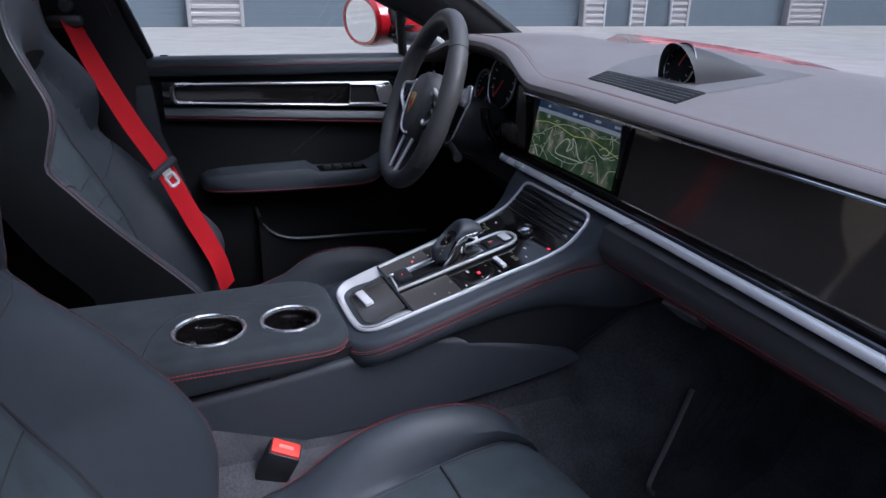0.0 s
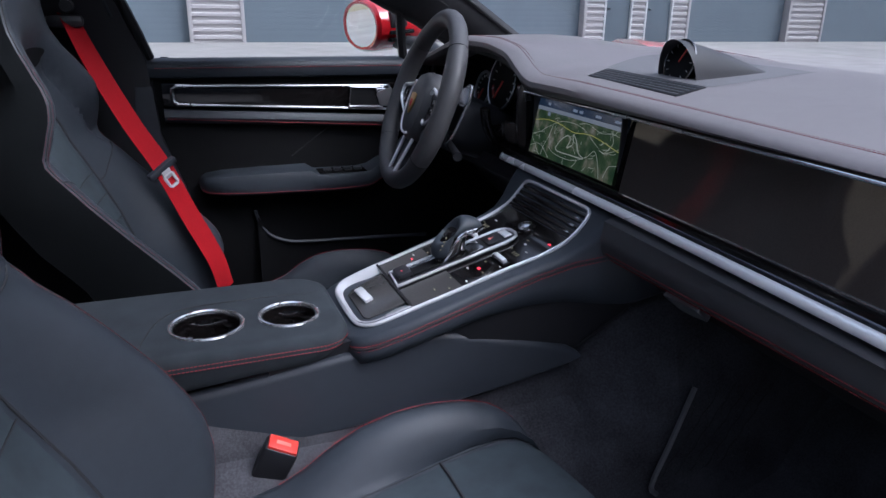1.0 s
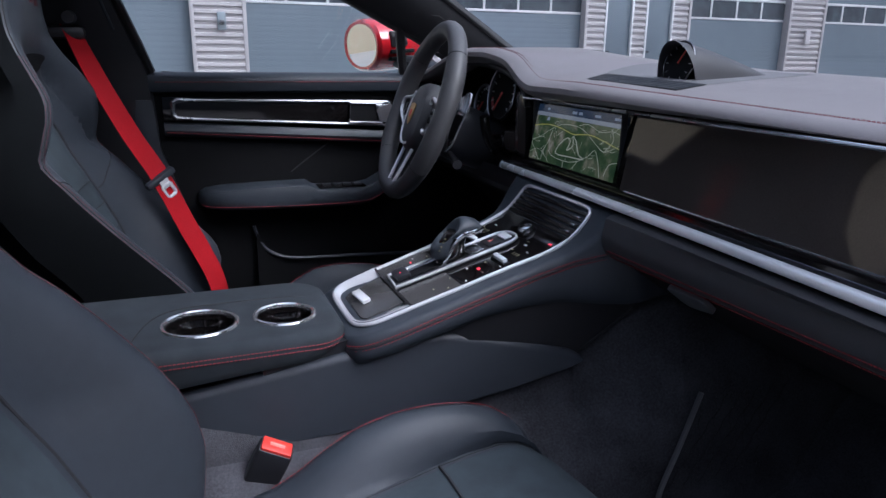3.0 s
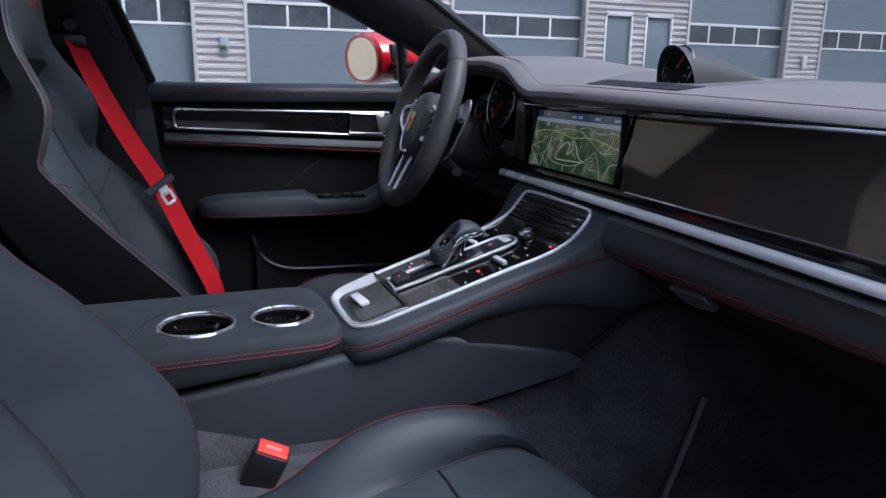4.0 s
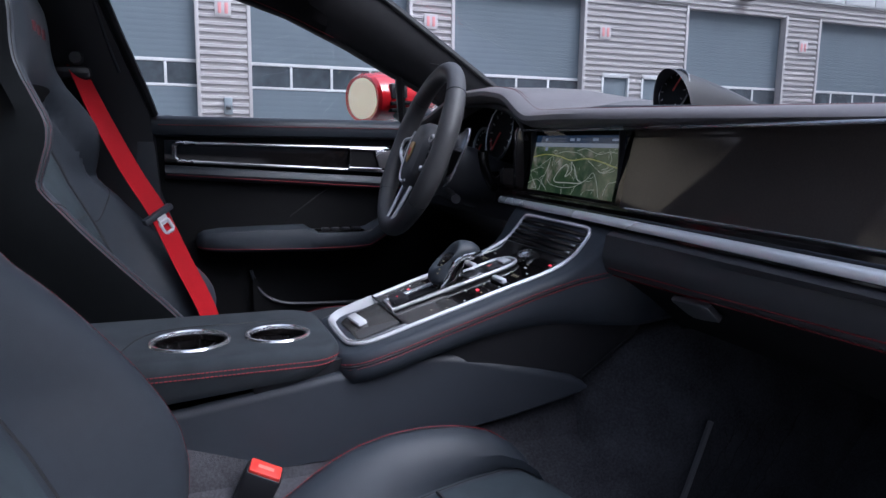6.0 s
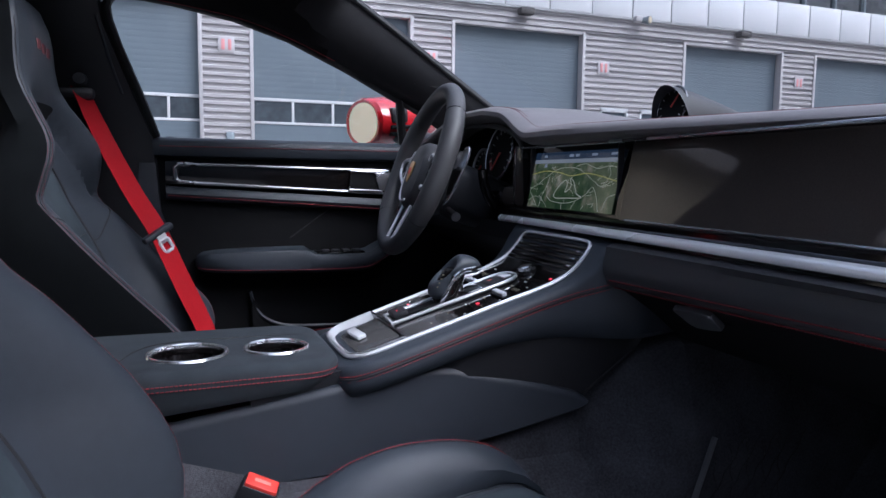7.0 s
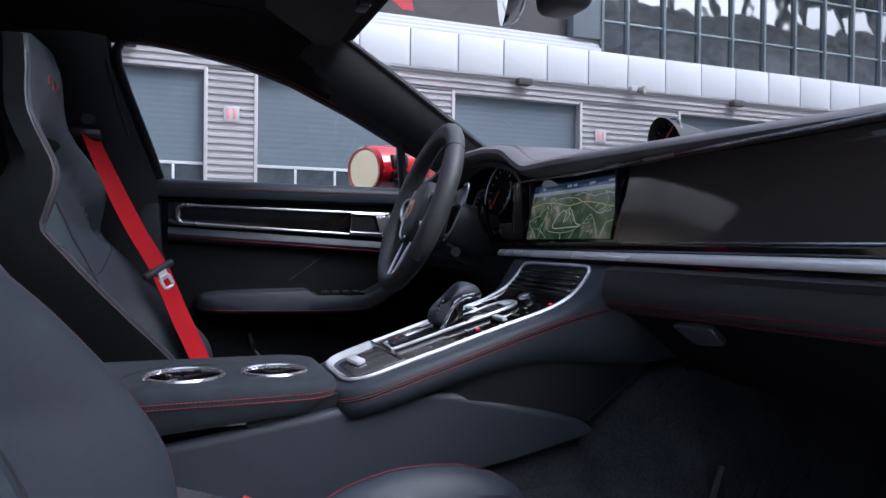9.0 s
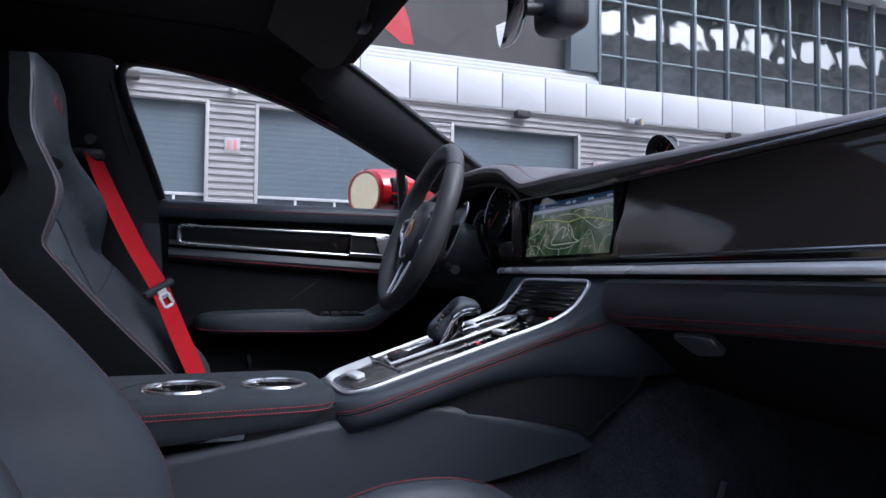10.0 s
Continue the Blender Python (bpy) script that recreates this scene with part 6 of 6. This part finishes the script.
DOORS = [(-8.95, -3.80), (-2.5 + 0.0, 0.75), (2.06, 6.60), (7.91, 12.42), (16.38, 20.75), (22.35, 26.9), (28.4, 33.0)]
PED = [(13.12, 14.18), (14.66, 15.74)]


def cladding(x0, x1, z0, z1):
    """Horizontal ribbed metal sheet."""
    bm = bmesh.new()
    pts, z = [], z0
    while z < z1 - 0.01:
        for f, d in ((0.0, 0.0), (0.40, 0.0), (0.52, -0.055), (0.88, -0.055), (1.0, 0.0)):
            pts.append((FY + d, min(z1, z + 0.19 * f)))
        z += 0.19
    sheet(bm, [[(x, y, zz) for y, zz in pts] for x in (x0, x1)])
    return part("cladding", bm, CLAD, bld, "pale grey ribbed metal cladding")


for x0, x1 in PIERS:
    if x0 == 12.42:
        cladding(x0, x1, 3.15, 5.5)
        for a, b in ((x0, PED[0][0]), (PED[0][1], PED[1][0]), (PED[1][1], x1)):
            cladding(a, b, GZ, 3.15)
    else:
        cladding(x0, x1, GZ, 5.5)
cladding(-10.2, 50, 5.5, TOP)
for x0, x1 in PIERS[1:]:
    for x in (x0, x1):
        block("corner_trim", (x - 0.05, FY - 0.075, GZ), (x + 0.05, FY - 0.004, 5.5), 0.008, CLAD, bld)
bm = bmesh.new()
box(bm, (-10.4, FY + 0.5, GZ), (50, FY + 9, 7.2))
part("core", bm, DARK_WALL, bld, "dark rear wall")


def garage_door(x0, x1, first=None):
    """A sectional door: slats, a row of panes in pale frames, lintel."""
    gd = thing("garage_door", (x0, FY + 0.25, GZ), "closed blue-grey sectional garage door with a row of small windows", "garage door", "garage doors")
    w, y = x1 - x0, FY + 0.22
    for lo, hi in ((GZ, 2.28), (2.98, 5.46)):
        n = round((hi - lo) / 0.155)
        h = (hi - lo) / n
        bm = bmesh.new()
        pts = []
        for i in range(n):
            z = lo + h * i
            pts += [(y + 0.0012, z), (y, z + 0.012), (y, z + h - 0.012), (y + 0.0012, z + h)]
        sheet(bm, [[(x, yy, z) for yy, z in pts] for x in (x0, x1)])
        part("door_leaf", bm, SHUTTER, gd, "ribbed blue-grey door leaf")
    bm = bmesh.new()
    box(bm, (x0, y - 0.02, 2.27), (x1, y + 0.02, 2.34), 0.006)
    part("window_rail", bm, FRAME_GREY, gd)
    bm = bmesh.new()
    box(bm, (x0, y - 0.02, 2.90), (x1, y + 0.02, 2.985), 0.006)
    part("window_rail", bm, FRAME_GREY, gd)
    k = 4
    for i in range(k + 1):
        x = x0 + w * i / k
        block("window_bar", (max(x0, x - 0.035), y - 0.018, 2.34), (min(x1, x + 0.035), y + 0.02, 2.90), 0.005, FRAME_GREY, gd)
        if i < k:
            block("pane", (x + 0.035, y + 0.006, 2.34), (x + w / k - 0.035, y + 0.016, 2.90), 0, SHUTTER_GLASS, gd)
    for x, s in ((x0, 1), (x1, -1)):
        block("reveal", (min(x, x + s * 0.04), FY - 0.02, GZ), (max(x, x + s * 0.04), y, 5.5), 0.004, CLAD, gd)
    block("lintel", (x0, FY - 0.03, 5.44), (x1, y, 5.53), 0.006, CLAD, gd)
    return gd


for x0, x1 in DOORS:
    garage_door(x0, x1)
for x0, x1 in PED:
    pd = thing("side_door", (x0, FY, GZ), "plain blue-grey service door in a pale frame", "door", "service doors")
    block("leaf", (x0 + 0.06, FY + 0.03, GZ), (x1 - 0.06, FY + 0.08, 3.05), 0.006, SHUTTER, pd)
    for lo, hi in (((x0, FY - 0.06, GZ), (x0 + 0.07, FY + 0.09, 3.15)), ((x1 - 0.07, FY - 0.06, GZ), (x1, FY + 0.09, 3.15)), ((x0, FY - 0.06, 3.05), (x1, FY + 0.09, 3.18))):
        block("frame", lo, hi, 0.006, FRAME_GREY, pd)
    block("lever", (x0 + 0.12, FY - 0.02, 1.15), (x0 + 0.24, FY + 0.01, 1.19), 0.005, DARK_CHROME, pd)
for x, z in ((1.41, 4.30), (7.2, 4.36), (13.16, 4.45), (21.58, 4.45), (-3.1, 4.28)):
    sg = thing("bay_sign", (x, FY - 0.08, z - 0.22), "small pale square bay sign with red marks on the cladding", "sign", "bay signs")
    block("plate", (x - 0.21, FY - 0.09, z - 0.21), (x + 0.21, FY - 0.058, z + 0.21), 0.01, SIGN, sg)
    for dx in (-0.085, 0.085):
        block("red_bar", (x + dx - 0.045, FY - 0.096, z - 0.14), (x + dx + 0.045, FY - 0.09, z + 0.14), 0.002, SIGN_MARK, sg, "faded red bar")
tap = thing("wall_box", (1.46, FY - 0.1, 1.6), "small weathered connection box on the cladding", "wall box")
block("case", (1.36, FY - 0.14, 1.55), (1.58, FY - 0.058, 2.0), 0.02, MULLION, tap)
block("outlet", (1.40, FY - 0.2, 1.68), (1.53, FY - 0.12, 1.8), 0.02, DARK_CHROME, tap)
tap2 = thing("wall_box", (21.6, FY - 0.1, 1.6), "small weathered connection box on the cladding", "wall box")
block("case", (21.5, FY - 0.14, 1.55), (21.72, FY - 0.058, 2.0), 0.02, SIGN, tap2)
for x in (10.2, 18.7, -1.2):
    lm = thing("wall_lamp", (x, FY - 0.2, 5.85), "small dark floodlight under the fascia", "lamp", "wall lamps")
    block("housing", (x - 0.24, FY - 0.42, 5.82), (x + 0.24, FY - 0.12, 6.02), 0.04, DARK_WALL, lm)
    block("bracket", (x - 0.05, FY - 0.2, 5.9), (x + 0.05, FY - 0.02, 5.98), 0.01, MULLION, lm)
hn = thing("loudspeaker", (14.5, FY - 0.4, 5.9), "pale horn loudspeaker under the fascia", "loudspeaker")
bm = bmesh.new()
rod(bm, (14.45, FY - 0.12, 6.06), (14.62, FY - 0.45, 6.02), 0.06, 0.15, 20)
part("horn", bm, MULLION, hn)
bm = bmesh.new()
rod(bm, (14.61, FY - 0.43, 6.022), (14.63, FY - 0.465, 6.018), 0.12, 0.11, 20)
part("horn_mouth", bm, TAN_WALL, hn)
block("driver_unit", (14.2, FY - 0.3, 5.98), (14.5, FY - 0.06, 6.18), 0.05, SIGN, hn)
cctv = thing("camera_dome", (1.4, FY - 0.2, 5.7), "small white camera on a wall bracket", "security camera")
block("arm", (1.35, FY - 0.3, 5.82), (1.47, FY - 0.03, 5.92), 0.02, SIGN, cctv)
bm = bmesh.new()
bmesh.ops.create_uvsphere(bm, u_segments=16, v_segments=10, radius=0.11, matrix=Matrix.Translation((1.41, FY - 0.3, 5.76)))
part("dome", bm, SIGN, cctv)
# white fascia band: each panel a piece
band = thing("fascia_band", (12, FY - 0.1, TOP), "band of white rectangular panels above the garages", "fascia")
fx = -10.4
while fx < 50:
    bm = bmesh.new()
    box(bm, (fx + 0.012, FY - 0.16, TOP), (fx + 1.523 - 0.012, FY - 0.06, 7.22), 0.01)
    part("panel", bm, FASCIA, band)
    fx += 1.535
block("backing", (-10.4, FY - 0.1, TOP + 0.02), (50, FY + 0.5, 7.2), 0, MULLION, band)
block("drip_edge", (-10.4, FY - 0.14, TOP - 0.05), (50, FY + 0.1, TOP), 0.01, FRAME_GREY, band)
for k, (dz, dy) in enumerate(((0, 0), (0.15, 0.1), (0.30, 0.2))):
    block("sill", (-10.4, FY - 0.08 + dy, 7.222 + dz), (13.2, FY + 0.6, 7.36 + dz), 0.02, FRAME_GREY, band)
# dark upper wall with a red painted sweep
up = thing("upper_wall", (2, FY + 0.4, 7.66), "dark upper wall with a curved red painted stripe", "wall")
block("panel", (-10.4, FY + 0.35, 7.66), (12.1, FY + 0.8, 13.0), 0, DARK_WALL, up)
block("return", (12.1, FY - 0.05, 7.66), (13.15, FY + 0.8, 13.0), 0.01, MULLION, up)
bm = bmesh.new()
sweep_l = [(4.2, 11.5), (4.5, 10.4), (4.95, 9.3), (5.5, 8.5), (6.4, 7.9)]
sweep_r = [(6.75, 7.9), (6.6, 8.6), (6.3, 9.4), (5.9, 10.4), (5.5, 11.5)]
slab(bm, [(x, FY + 0.34, z) for x, z in sweep_l + sweep_r], (0, 0.006, 0))
part("red_stripe", bm, RED_WALL, up, "curved red stripe")
# glazed front
gl = thing("glass_front", (30, FY, 7.3), "tinted glass curtain wall with grey mullions above the white band", "glass wall")
mx = [13.2, 14.2] + [14.2 + 1.49 * k for k in range(1, 25)]
TR = [7.23, 8.30, 10.2, 11.9]
for i in range(len(mx) - 1):
    for j in range(3):
        bm = bmesh.new()
        a, b = mx[i] + 0.04, mx[i + 1] - 0.04
        box(bm, (a, FY + 0.02, TR[j] + 0.03), (b, FY + 0.05, TR[j + 1] - 0.03), 0, Matrix.Translation(((a + b) / 2, FY, (TR[j] + TR[j + 1]) / 2)) @ pose(0, 0, 0, random.uniform(-0.22, 0.22), 0, random.uniform(-0.25, 0.25)) @ Matrix.Translation((-(a + b) / 2, -FY, -(TR[j] + TR[j + 1]) / 2)))
        part("pane", bm, TOWER_GLASS, gl)
for x in mx:
    block("mullion", (x - 0.05, FY - 0.10, 7.23), (x + 0.05, FY + 0.06, 11.9), 0.01, MULLION, gl)
for z in TR[1:3]:
    block("transom", (13.2, FY - 0.03, z - 0.035), (50, FY + 0.06, z + 0.035), 0.008, MULLION, gl)
block("roof_edge", (13.2, FY - 0.5, 11.9), (50, FY + 1, 12.9), 0.02, FASCIA, gl, "white roof edge")
block("dark_room", (13.2, FY + 0.06, 7.2), (50, FY + 0.4, 11.95), 0, DARK_WALL, gl)

# ---------- grandstand across the paddock, mirrored in the glazing ----------
gr = thing("grandstand", (60, -20, 0), "grey concrete grandstand with a dark roof across the paddock", "grandstand")
bm = bmesh.new()
pts = [(-11, 14)]
for k in range(12):
    pts += [(-11 - k * 1.1, 15 + k * 1.1), (-12.1 - k * 1.1, 15 + k * 1.1)]
pts += [(-26, 28), (-26, 0), (-11, 0)]
slab(bm, [(30, y, z) for y, z in pts], (70, 0, 0))
part("tiers", bm, STAND_SEAT, gr)
block("roof", (28, -30, 33.0), (102, -9, 35.5), 0.1, DARK_WALL, gr)
for x in range(31, 100, 5):
    block("post", (x, -24, 27), (x + 0.7, -23.3, 33), 0.02, MULLION, gr)
    block("rail", (x, -24.2, 30.0), (x + 3.4, -24, 30.6), 0.02, MULLION, gr)
# Unseen row behind the car, added to block low skylight through the doorway.
row = thing("sky_block_row", (0, -13, 0), "unseen long low dark building added to block the low sky", "building")
block("wall", (-34, -16, 0), (24, -10, 6.0), 0.03, DARK_WALL, row)
block("roof_edge", (-34.3, -16.3, 6.0), (24.3, -9.8, 6.35), 0.04, MULLION, row)
for x in range(-31, 22, 6):
    block("gate", (x, -10.05, 0), (x + 4.2, -9.985, 4.2), 0.01, SHUTTER, row)
hut = thing("paddock_hut", (-10, 15, 0), "tan rendered low building beside the paddock", "building")
block("wall", (-16, 13, 0), (-6.5, 17.5, 4.5), 0.03, TAN_WALL, hut)
block("roof", (-16.5, 12.5, 4.5), (-6.2, 18, 5.2), 0.05, SIGN, hut)
